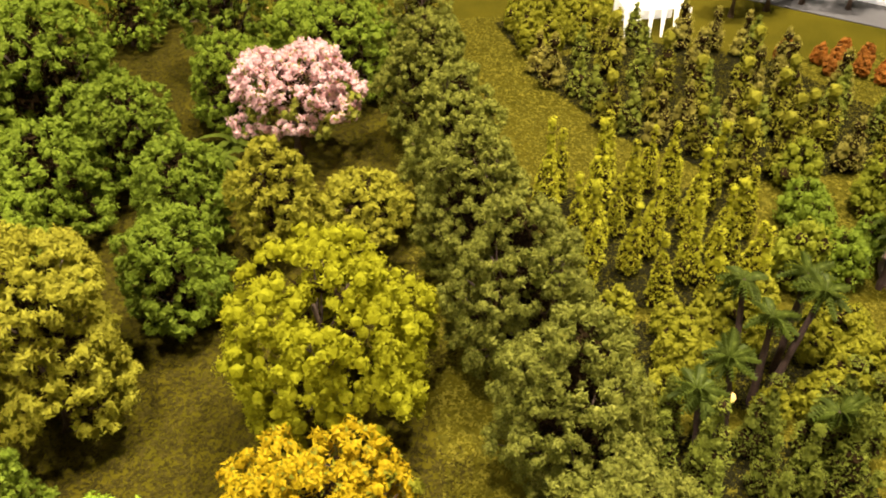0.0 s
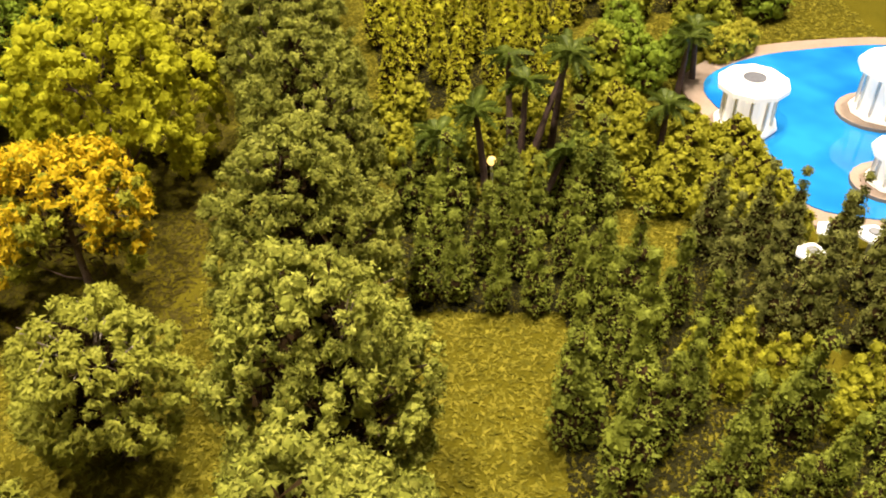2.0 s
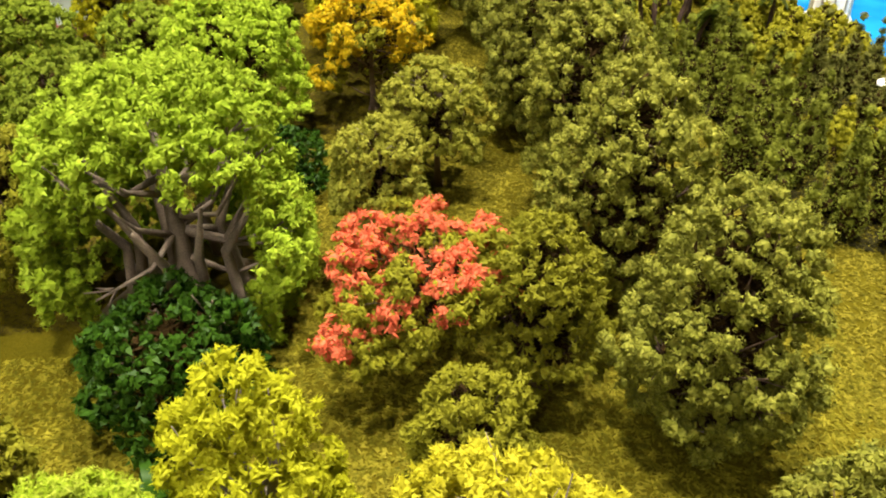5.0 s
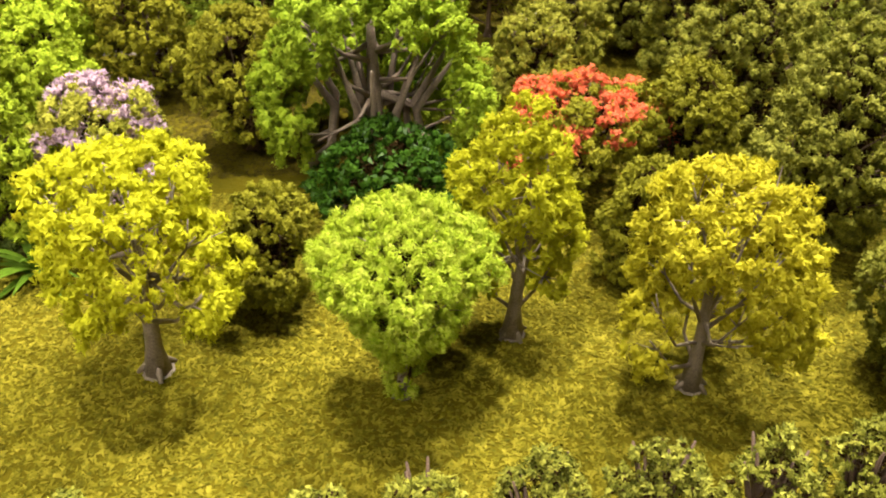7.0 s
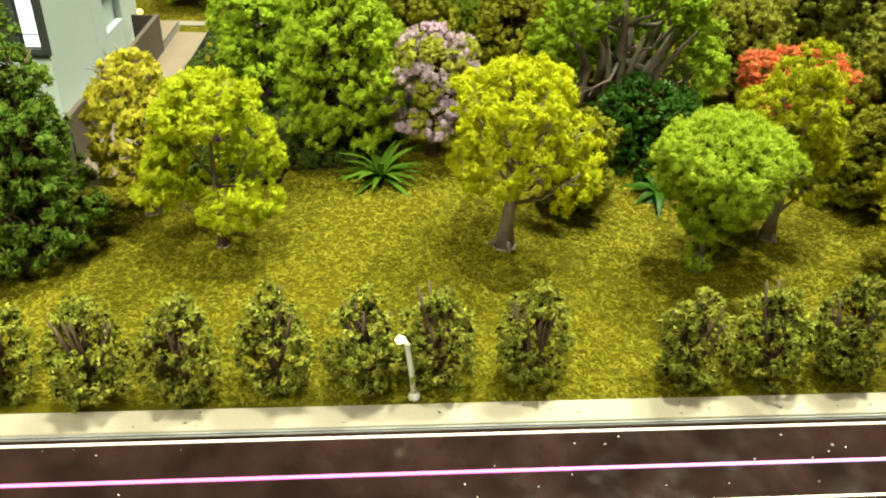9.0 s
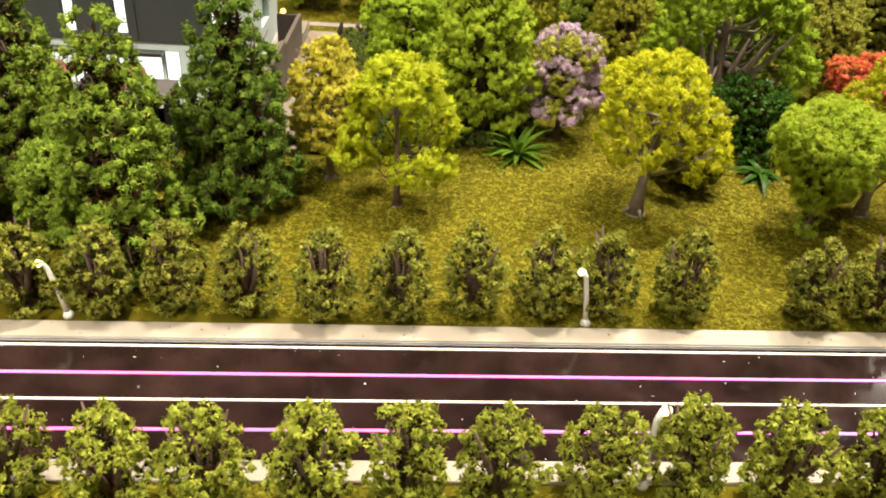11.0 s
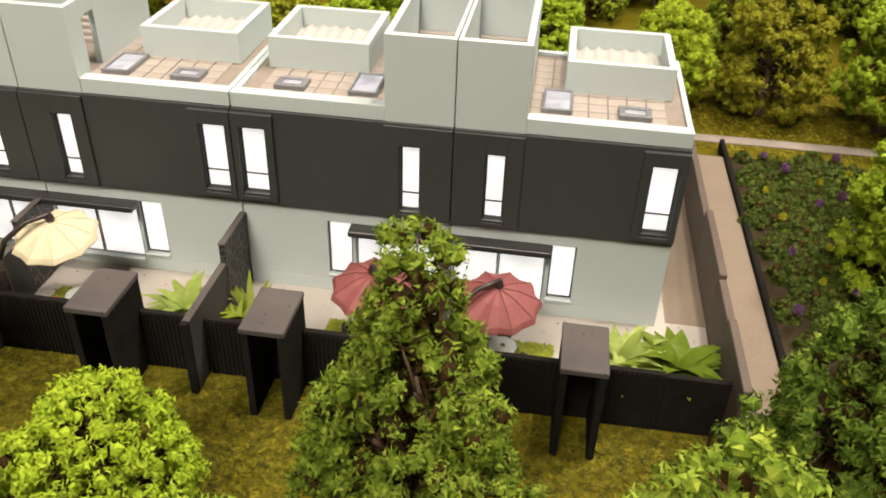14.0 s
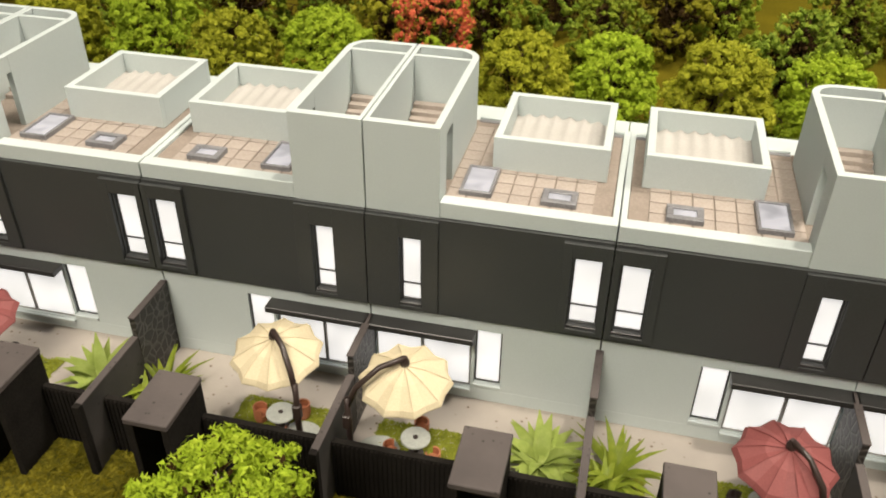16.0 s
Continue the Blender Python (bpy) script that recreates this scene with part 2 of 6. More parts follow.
DARK_STONE = speckled("dark_wall_stone", (0.022, 0.020, 0.018), (0.044, 0.039, 0.036), (0.012, 0.010, 0.009), 220.0)
PATIO_STONE = speckled("pale_speckled_paving", (0.35, 0.315, 0.28), (0.41, 0.37, 0.325), (0.13, 0.085, 0.05), 240.0)
BEIGE_PATH = grained("beige_path", (0.18, 0.135, 0.10), (0.22, 0.17, 0.125), 30.0, 0.8, 0.25, 0.0003, 900.0)
CREAM_PAVE = grained("cream_pavement", (0.42, 0.35, 0.27), (0.47, 0.40, 0.315), 12.0, 0.6, 0.1, 0.0002, 900.0)
KERB_GREY = grained("grey_kerb", (0.24, 0.24, 0.23), (0.32, 0.31, 0.30), 40.0, 0.5, 0.1, 0.0002, 900.0)
WHITE_PAINT = grained("white_plastic", (0.84, 0.81, 0.74), (0.88, 0.85, 0.78), 60.0, 0.4, 0.05, 0.0001, 900.0)
CREAM_CLOTH = grained("cream_canopy_cloth", (0.52, 0.45, 0.30), (0.58, 0.51, 0.35), 50.0, 0.75, 0.2, 0.0002, 1500.0)
RED_CLOTH = grained("faded_red_canopy_cloth", (0.19, 0.050, 0.048), (0.24, 0.068, 0.064), 50.0, 0.7, 0.2, 0.0002, 1500.0)
DARK_METAL = grained("dark_brown_metal", (0.022, 0.014, 0.012), (0.04, 0.026, 0.022), 80.0, 0.4, 0.1, 0.0001, 900.0)
TERRACOTTA = grained("terracotta", (0.30, 0.10, 0.045), (0.40, 0.15, 0.07), 90.0, 0.6, 0.2, 0.0001, 900.0)
GLASS_TABLE = grained("pale_glass_top", (0.34, 0.36, 0.33), (0.44, 0.46, 0.42), 90.0, 0.15, 0.02, 0.0001, 900.0)
SKYLIGHT_FRAME = grained("grey_skylight_frame", (0.13, 0.13, 0.14), (0.21, 0.21, 0.22), 80.0, 0.35, 0.1, 0.0001, 900.0)
BLIND_WHITE = grained("white_pleated_blind", (0.385, 0.37, 0.345), (0.43, 0.415, 0.39), 80.0, 0.6, 0.15, 0.0002, 900.0)
DECK_BROWN = grained("brown_pool_deck", (0.32, 0.22, 0.15), (0.42, 0.31, 0.22), 60.0, 0.7, 0.2, 0.0002, 900.0)
SOIL = grained("dark_bed_soil", (0.020, 0.014, 0.008), (0.05, 0.036, 0.02), 90.0, 0.9, 0.6, 0.001, 700.0)
FAR_ASPHALT = grained("grey_far_road", (0.14, 0.13, 0.125), (0.19, 0.18, 0.17), 30.0, 0.7, 0.2, 0.0003, 900.0)
TABLE_EDGE = grained("model_table_side", (0.5, 0.47, 0.42), (0.56, 0.53, 0.47), 5.0, 0.5, 0.05, 0.0005, 200.0)
ROOM_WALL = grained("showroom_wall", (0.12, 0.11, 0.10), (0.14, 0.13, 0.115), 1.0, 0.8, 0.1, 0.002, 60.0)
ROOM_CEILING = grained("showroom_ceiling", (0.14, 0.13, 0.12), (0.16, 0.15, 0.135), 1.0, 0.8, 0.1, 0.002, 60.0)
ROOM_FLOOR = grained("showroom_floor", (0.16, 0.13, 0.10), (0.21, 0.17, 0.13), 1.0, 0.4, 0.1, 0.002, 60.0)

n = Nodes("lawn_turf")
flock = n.noise(420.0, 3.0, 0.7)
col = n.mix(0.55, n.ramp(flock, (0.30, (0.070, 0.058, 0.003)), (0.70, (0.14, 0.115, 0.008))), n.ramp(n.noise(16.0, 4.0), (0.3, (0.060, 0.056, 0.003)), (0.7, (0.15, 0.118, 0.007))))
n.bsdf.inputs["Specular IOR Level"].default_value = 0.05
LAWN = n.base(col).gloss(0.9).bump(flock, 0.9, 0.0012).mat

n = Nodes("black_acrylic_road")
# reddish tint stands in for the light lines' glow on the black acrylic
col = n.ramp(n.noise(26.0, 5.0), (0.4, (0.014, 0.007, 0.006)), (0.75, (0.042, 0.020, 0.018)))
ROAD = n.base(col).gloss(0.12).mat
n.link(n.ramp(n.noise(60.0, 4.0), (0.35, (0.06, 0.06, 0.06)), (0.7, (0.22, 0.22, 0.22))), n.bsdf.inputs["Roughness"])

n = Nodes("pool_water")
col = n.ramp(n.noise(22.0, 2.0), (0.35, (0.005, 0.16, 0.50)), (0.65, (0.014, 0.28, 0.64)))
POOL_WATER = n.base(col).gloss(0.06).bump(n.noise(300.0, 2.0), 0.1, 0.0003).mat

n = glowing("lit_window", (0.98, 1.0, 0.93), 1.5)
n.base((0.35, 0.35, 0.34))
n.link(n.ramp(n.noise(45.0, 1.5), (0.3, (0.70, 0.73, 0.68)), (0.62, (0.98, 1.0, 0.93))), n.bsdf.inputs["Emission Color"])
LIT_WINDOW = n.mat
# uneven glow stands in for reflections in the roof glass
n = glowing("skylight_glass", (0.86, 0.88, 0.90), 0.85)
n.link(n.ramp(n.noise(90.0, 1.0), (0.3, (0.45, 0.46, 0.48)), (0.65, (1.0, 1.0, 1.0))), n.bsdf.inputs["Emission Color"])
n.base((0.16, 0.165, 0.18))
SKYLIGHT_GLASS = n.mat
# white with added glow: pavilions lit from inside, painted brightness on kerb and parasols
GLOW_WHITE = glowing("added_glow_white", (1.0, 0.97, 0.86), 0.55).mat
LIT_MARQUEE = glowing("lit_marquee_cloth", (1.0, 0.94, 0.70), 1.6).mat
BULB = glowing("warm_bulb", (1.0, 0.66, 0.18), 2.2).mat
LAMP_HEAD = glowing("lamp_head", (1.0, 0.86, 0.55), 2.2).mat
LINE_WHITE = glowing("white_light_line", (1.0, 0.88, 0.76), 0.42).mat

n = glowing("colour_light_line", (1.0, 0.2, 0.8), 1.1)
co = n.tree.nodes.new("ShaderNodeTexCoord")
sep = n.tree.nodes.new("ShaderNodeSeparateXYZ")
n.link(co.outputs["Object"], sep.inputs[0])
span = n.add("ShaderNodeMapRange", From_Min=-0.44, From_Max=0.60)
n.link(sep.outputs[0], span.inputs["Value"])
n.link(n.ramp(span.outputs[0], (0.0, (0.80, 0.18, 0.60)), (0.20, (0.90, 0.12, 0.42)), (0.50, (0.85, 0.14, 0.55)), (0.62, (0.60, 0.38, 0.85)), (0.72, (0.20, 0.60, 0.85)), (1.0, (0.15, 0.60, 0.85))), n.bsdf.inputs["Emission Color"])
LINE_COLOUR = n.mat

n = Nodes("carved_stone_screen")
co = n.tree.nodes.new("ShaderNodeTexCoord")
v = n.add("ShaderNodeTexVoronoi", Scale=170.0)
v.feature = "DISTANCE_TO_EDGE"
n.link(co.outputs["Object"], v.inputs["Vector"])
seam = n.ramp(v.outputs["Distance"], (0.03, (0, 0, 0)), (0.12, (1, 1, 1)))
n.base(n.mix(seam, (0.085, 0.078, 0.070), (0.024, 0.021, 0.019))).gloss(0.5).bump(seam, 0.6, 0.0005)
CARVED_SCREEN = n.mat


# ---- mesh tools ----
class Mesh:
    """Collects corners and faces of one part."""

    def __init__(self):
        self.v, self.f = [], []

    def take(self, verts, faces):
        k = len(self.v)
        self.v += [tuple(p) for p in verts]
        self.f += [tuple(i + k for i in q) for q in faces]
        return self

    def box(self, lo, hi, c=0.0003):
        """A box with chamfered edges."""
        lo, hi = [min(a, b) for a, b in zip(lo, hi)], [max(a, b) for a, b in zip(lo, hi)]
        c = min(c, *[(b - a) * 0.3 for a, b in zip(lo, hi)])
        at, verts, faces = {}, [], []
        for sx in (0, 1):
            for sy in (0, 1):
                for sz in (0, 1):
                    s = (sx, sy, sz)
                    for ax in range(3):
                        p = [(lo, hi)[s[k]][k] + (0 if k == ax else (c if s[k] == 0 else -c)) for k in range(3)]
                        at[s, ax] = len(verts)
                        verts.append(p)
        for ax in range(3):
            a, b = (ax + 1) % 3, (ax + 2) % 3
            for side in (0, 1):
                ring = []
                for i, j in ((0, 0), (1, 0), (1, 1), (0, 1)):
                    s = [0, 0, 0]
                    s[ax], s[a], s[b] = side, i, j
                    ring.append(at[tuple(s), ax])
                faces.append(ring if side else ring[::-1])
            for i in (0, 1):
                for j in (0, 1):
                    s0, s1 = [0, 0, 0], [0, 0, 0]
                    s0[a], s0[b], s1[a], s1[b], s1[ax] = i, j, i, j, 1
                    q = [at[tuple(s0), a], at[tuple(s1), a], at[tuple(s1), b], at[tuple(s0), b]]
                    faces.append(q if i == j else q[::-1])
        for sx in (0, 1):
            for sy in (0, 1):
                for sz in (0, 1):
                    q = [at[(sx, sy, sz), k] for k in range(3)]
                    faces.append(q if (sx + sy + sz) % 2 else q[::-1])
        return self.take(verts, faces)

    def tube(self, points, radii, sides=7):
        """A tapered tube along points, closed at its ends."""
        pts = [Vector(p) for p in points]
        verts, faces = [], []
        for i, p in enumerate(pts):
            d = (pts[min(i + 1, len(pts) - 1)] - pts[max(i - 1, 0)]).normalized()
            a = d.cross(Vector((0, 1, 0)) if abs(d.y) < 0.9 else Vector((1, 0, 0))).normalized()
            b = d.cross(a)
            for k in range(sides):
                w = 2 * math.pi * k / sides
                verts.append(p + radii[i] * (a * math.cos(w) + b * math.sin(w)))
        for i in range(len(pts) - 1):
            for k in range(sides):
                m = (k + 1) % sides
                faces.append((i * sides + k, i * sides + m, (i + 1) * sides + m, (i + 1) * sides + k))
        faces.append(tuple(range(sides))[::-1])
        faces.append(tuple((len(pts) - 1) * sides + k for k in range(sides)))
        return self.take(verts, faces)

    def turned(self, profile, sides=20, at=(0, 0, 0)):
        """A turned body: profile of (radius, height) from below."""
        verts, faces = [], []
        for r, z in profile:
            for k in range(sides):
                w = 2 * math.pi * k / sides
                verts.append((at[0] + r * math.cos(w), at[1] + r * math.sin(w), at[2] + z))
        for i in range(len(profile) - 1):
            for k in range(sides):
                m = (k + 1) % sides
                faces.append((i * sides + k, i * sides + m, (i + 1) * sides + m, (i + 1) * sides + k))
        faces.append(tuple(range(sides))[::-1])
        faces.append(tuple((len(profile) - 1) * sides + k for k in range(sides)))
        return self.take(verts, faces)

    def prism(self, outline, z0, z1):
        k = len(outline)
        verts = [(x, y, z0) for x, y in outline] + [(x, y, z1) for x, y in outline]
        faces = [tuple(range(k))[::-1], tuple(range(k, 2 * k))] + [(i, (i + 1) % k, k + (i + 1) % k, k + i) for i in range(k)]
        return self.take(verts, faces)

    def fence_line(self, path, thick, z0, z1):
        """An upright wall of one thickness to the left of a plan path."""
        inner = []
        for i, p in enumerate(path):
            a = Vector(path[max(i - 1, 0)]), Vector(path[min(i + 1, len(path) - 1)])
            d = (a[1] - a[0]).normalized()
            inner.append((p[0] - d.y * thick, p[1] + d.x * thick))
        k = len(path)
        verts = [(x, y, z) for z in (z0, z1) for line in (path, inner) for x, y in line]
        faces = []
        for i in range(k - 1):
            o0, i0, o1, i1 = i, k + i, 2 * k + i, 3 * k + i
            faces += [(o0, o0 + 1, o1 + 1, o1), (i0 + 1, i0, i1, i1 + 1), (o1, o1 + 1, i1 + 1, i1), (o0 + 1, o0, i0, i0 + 1)]
        faces += [(0, 2 * k, 3 * k, k), (k - 1, 2 * k - 1, 4 * k - 1, 3 * k - 1)]
        return self.take(verts, faces)

    def data(self, name, smooth=False):
        me = bpy.data.meshes.new(name)
        me.from_pydata(self.v, [], self.f)
        if smooth:
            me.polygons.foreach_set("use_smooth", [True] * len(me.polygons))
        bm = bmesh.new()
        bm.from_mesh(me)
        bmesh.ops.recalc_face_normals(bm, faces=bm.faces)
        bm.to_mesh(me)
        bm.free()
        me.update()
        return me


def shreds(name, corners):
    """A mesh of loose three-cornered shreds (n, 3, 3)."""
    k = len(corners)
    co = np.ascontiguousarray(corners, dtype=np.float32).reshape(-1, 3)
    me = bpy.data.meshes.new(name)
    me.vertices.add(3 * k)
    me.vertices.foreach_set("co", co.ravel())
    me.loops.add(3 * k)
    me.loops.foreach_set("vertex_index", np.arange(3 * k, dtype=np.int32))
    me.polygons.add(k)
    me.polygons.foreach_set("loop_start", (np.arange(k) * 3).astype(np.int32))
    me.update(calc_edges=True)
    me.validate()
    return me


def part(name, mesh, material, parent=None, label="", smooth=False):
    me = mesh.data(name, smooth) if isinstance(mesh, Mesh) else mesh
    if not me.materials:
        me.materials.append(material)
    ob = new(name, me)
    if parent is not None:
        ob.parent = parent
    return tagged(ob, label) if label else ob


def thing(name, label, category, m=None, group=""):
    ob = new(name)
    ob.empty_display_size = 0.01
    if m is not None:
        ob.matrix_basis = m
    return tagged(ob, label, category, group)


def structure(name, mesh, material, label, category, m=None):
    ob = part(name, mesh, material)
    if m is not None:
        ob.matrix_basis = m
    return tagged(ob, label, category, kind="structure")


# ---- foliage tools ----
def unit(rng, k):
    d = rng.normal(size=(k, 3))
    return d / np.linalg.norm(d, axis=1)[:, None]


def flakes(rng, at, out, size, slim=0.62, stray=0.55, lift=0.0):
    """One three-cornered shred of foam at each place, facing about outwards."""
    k = len(at)
    nrm = 0.9 * out + stray * unit(rng, k) + np.array([0, 0, 0.30])
    nrm /= np.linalg.norm(nrm, axis=1)[:, None]
    a = np.cross(nrm, unit(rng, k))
    a /= np.linalg.norm(a, axis=1)[:, None] + 1e-9
    a = a + lift * out
    a /= np.linalg.norm(a, axis=1)[:, None] + 1e-9
    b = np.cross(nrm, a)
    s = (size * rng.uniform(0.7, 1.25, k))[:, None]
    w = s * slim * rng.uniform(0.7, 1.25, (k, 1))
    tail = at - a * s * rng.uniform(0.3, 0.8, (k, 1))
    return np.stack([at + a * s, tail + b * w, tail - b * w], 1)


def profile(shape, u):
    """Radius of a crown's outline at the height u from its foot (0) to its top (1)."""
    if shape == "egg":
        return np.sin(np.pi * (0.10 + 0.88 * u ** 0.75)) ** 0.62
    if shape == "cone":
        return (0.72 + 0.28 * np.clip(u / 0.12, 0, 1)) * np.clip(1 - u, 0.02, 1) ** 0.52
    if shape == "dome":
        return np.sqrt(np.clip(1 - np.abs(u * 1.02 - 0.08) ** 2.4, 0.02, 1)) * (0.78 + 0.22 * np.clip(u / 0.2, 0, 1))
    if shape == "spire":
        return (0.80 + 0.20 * np.clip(u / 0.15, 0, 1)) * np.clip(1 - u ** 1.5, 0.04, 1) ** 0.85
    if shape == "heart":
        return np.interp(u, (0.0, 0.25, 0.5, 0.7, 0.88, 1.0), (0.02, 0.28, 0.68, 1.0, 0.90, 0.45))
    return np.sin(np.pi * np.clip(0.08 + 0.86 * u, 0, 1)) ** 0.7


def blobs_of(rng, shape, h, foot, r, count, blob, hollow=0.55, lobes=0.10):
    """Centres of the foliage balls that fill a crown's outline."""
    got = []
    tries = 0
    p1, p2, p3 = rng.uniform(0, 2 * np.pi, 3)
    while len(got) < count and tries < count * 60:
        tries += 1
        u = rng.uniform(0.03, 1.0)
        w = rng.uniform(0, 2 * np.pi)
        lobe = 1 - lobes + lobes * (0.55 * np.sin(2 * w + p1 + 3 * u) + 0.45 * np.sin(3 * w + p2 - 5 * u)) + 0.3 * lobes * np.sin(7 * u + p3)
        edge = float(profile(shape, u)) * r * lobe
        roof = shape in ("dome", "heart", "round") and rng.uniform() < 0.3
        if roof:
            f = np.sqrt(rng.uniform())
            edge = float(profile(shape, 0.8)) * r * f
            u = 1.0 - 0.2 * f ** 2
        elif rng.uniform() > 0.25 + 0.75 * edge / r:
            continue
        d = max(edge - blob * 0.6, 0.0) * (1.0 if roof else rng.uniform(hollow, 1.0))
        p = np.array([d * np.cos(w), d * np.sin(w), foot + u * (h - foot - blob * 0.75)])
        if all(np.linalg.norm(p - q) > blob * 0.95 for q in got):
            got.append(p)
    return np.array(got)


def ico():
    g = (1 + 5 ** 0.5) / 2
    v = np.array([(-1, g, 0), (1, g, 0), (-1, -g, 0), (1, -g, 0), (0, -1, g), (0, 1, g), (0, -1, -g), (0, 1, -g), (g, 0, -1), (g, 0, 1), (-g, 0, -1), (-g, 0, 1)]) / math.hypot(1, g)
    f = [t for t in itertools.combinations(range(12), 3) if max(np.linalg.norm(v[a] - v[b]) for a, b in itertools.combinations(t, 2)) < 1.1]
    return v[np.array(f)]


ICO = ico()


def kernels(rng, base, radius):
    """The lumpy foam inside each tuft, a small uneven ball (n * 20, 3, 3)."""
    r = (np.asarray(radius) * rng.uniform(0.85, 1.1, len(base)))[:, None, None, None]
    squash = rng.uniform(0.8, 1.15, (len(base), 1, 1, 3))
    return (base[:, None, None, :] + ICO[None] * r * squash).reshape(-1, 3, 3)


def tufts_at(rng, base, out, tuft, leaves, size, slim=0.62, core=0.72):
    """A compact tuft at each place: a foam kernel with a coat of shreds."""
    e = unit(rng, len(base) * leaves)
    big = rng.uniform(0.65, 1.30, len(base)) * tuft
    d = np.repeat(out, leaves, 0)
    e = np.where((np.sum(e * d, 1) < -0.45)[:, None], -e, e)
    at = np.repeat(base, leaves, 0) + e * (np.repeat(big, leaves) * rng.uniform(0.74, 1.14, len(e)))[:, None]
    coat = flakes(rng, at, e, size, slim, 0.46, 0.60)
    return coat, kernels(rng, base, big * core)


def clumps(rng, centres, blob, tufts, tuft, leaves, size, slim=0.62, flat=0.85, sag=0.0, middle=0.45, core=0.72):
    """Tufts over the outsides of the clumps of a crown, some of them hanging in strings."""
    k = len(centres)
    axis = np.array([np.median(centres[:, 0]), np.median(centres[:, 1]), 0.0])
    low, high = centres[:, 2].min(), centres[:, 2].max()
    radial = centres - axis - np.array([0, 0, low + middle * (high - low)])
    radial /= np.linalg.norm(radial, axis=1)[:, None] + 1e-9
    d = unit(rng, k * tufts) + 0.55 * np.repeat(radial, tufts, 0)
    d /= np.linalg.norm(d, axis=1)[:, None]
    own = np.repeat(np.arange(k), tufts)
    base = centres[own] + d * np.array([1, 1, flat]) * blob * rng.uniform(0.70, 1.06, (k * tufts, 1))
    gap = np.linalg.norm(base[:, None] - centres[None], axis=2)
    gap[np.arange(len(own)), own] = 9.0
    keep = gap.min(1) > blob * 0.66
    own, d, base = own[keep], d[keep], base[keep]
    base[:, 2] -= sag * rng.uniform(0, 1, len(base)) ** 2 * blob * np.where(d[:, 2] < 0.25, 1.6, 0.3)
    if sag:
        hang = np.flatnonzero((d[:, 2] < 0.15) & (rng.uniform(0, 1, len(d)) < 0.30 * sag))
        for i in range(1, 4):
            drop = base[hang] + rng.normal(size=(len(hang), 3)) * tuft * 0.25 - np.array([0, 0, 1.15 * i * tuft])
            base, d, own = np.concatenate([base, drop]), np.concatenate([d, d[hang]]), np.concatenate([own, own[hang]])
    coat, inner = tufts_at(rng, base, d, tuft, leaves, size, slim, core)
    return coat, np.repeat(own, leaves), inner, own


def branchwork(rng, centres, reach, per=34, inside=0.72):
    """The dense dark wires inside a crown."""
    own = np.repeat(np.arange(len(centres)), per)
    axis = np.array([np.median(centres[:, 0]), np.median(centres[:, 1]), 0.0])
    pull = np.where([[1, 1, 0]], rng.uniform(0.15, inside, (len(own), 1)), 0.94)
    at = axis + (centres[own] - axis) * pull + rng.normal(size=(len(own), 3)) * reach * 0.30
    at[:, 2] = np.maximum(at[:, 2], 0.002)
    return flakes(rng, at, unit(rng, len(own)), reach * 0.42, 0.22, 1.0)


def limbs(rng, h, foot, trunk, centres, lean=0.0, forks=9, fine=0.35):
    """A tapered, slightly bent trunk with limbs that reach into the crown."""
    m = Mesh()
    top = foot + 0.62 * (h - foot)
    bend = rng.uniform(-0.08, 0.08, 2) * h
    line = [(bend[0] * t * t + lean * t * h, bend[1] * t * t, top * t) for t in np.linspace(0, 1, 7)]
    rad = [trunk * (1.55 if i == 0 else 1.0) * (1 - 0.11 * i) for i in range(7)]
    m.tube(line, rad, 8)
    for k in range(4):
        w = 2 * math.pi * k / 4 + rng.uniform(0, 1)
        m.tube([(trunk * 0.3 * math.cos(w), trunk * 0.3 * math.sin(w), trunk * 1.8), (trunk * 2.1 * math.cos(w), trunk * 2.1 * math.sin(w), 0.0002)], [trunk * 0.55, trunk * 0.25], 5)
    pick = rng.permutation(len(centres))[: forks]
    for i in pick:
        c = centres[i]
        s = rng.uniform(0.4, 0.95)
        k = min(int(s * 6), 5)
        a = np.array(line[k]) * (1 - (s * 6 - k)) + np.array(line[k + 1]) * (s * 6 - k)
        if a[2] > c[2]:
            a = np.array(line[max(k - 2, 1)])
        mid = 0.5 * (a + c) + np.array([0, 0, -0.06 * h]) + rng.normal(size=3) * 0.02 * h
        m.tube([a, mid, c], [trunk * 0.34, trunk * 0.20, trunk * 0.08], 5)
        for q in range(3):
            t = c + rng.normal(size=3) * 0.035 * h
            m.tube([mid * 0.35 + c * 0.65, t], [trunk * 0.14, trunk * 0.05], 4)
    return m


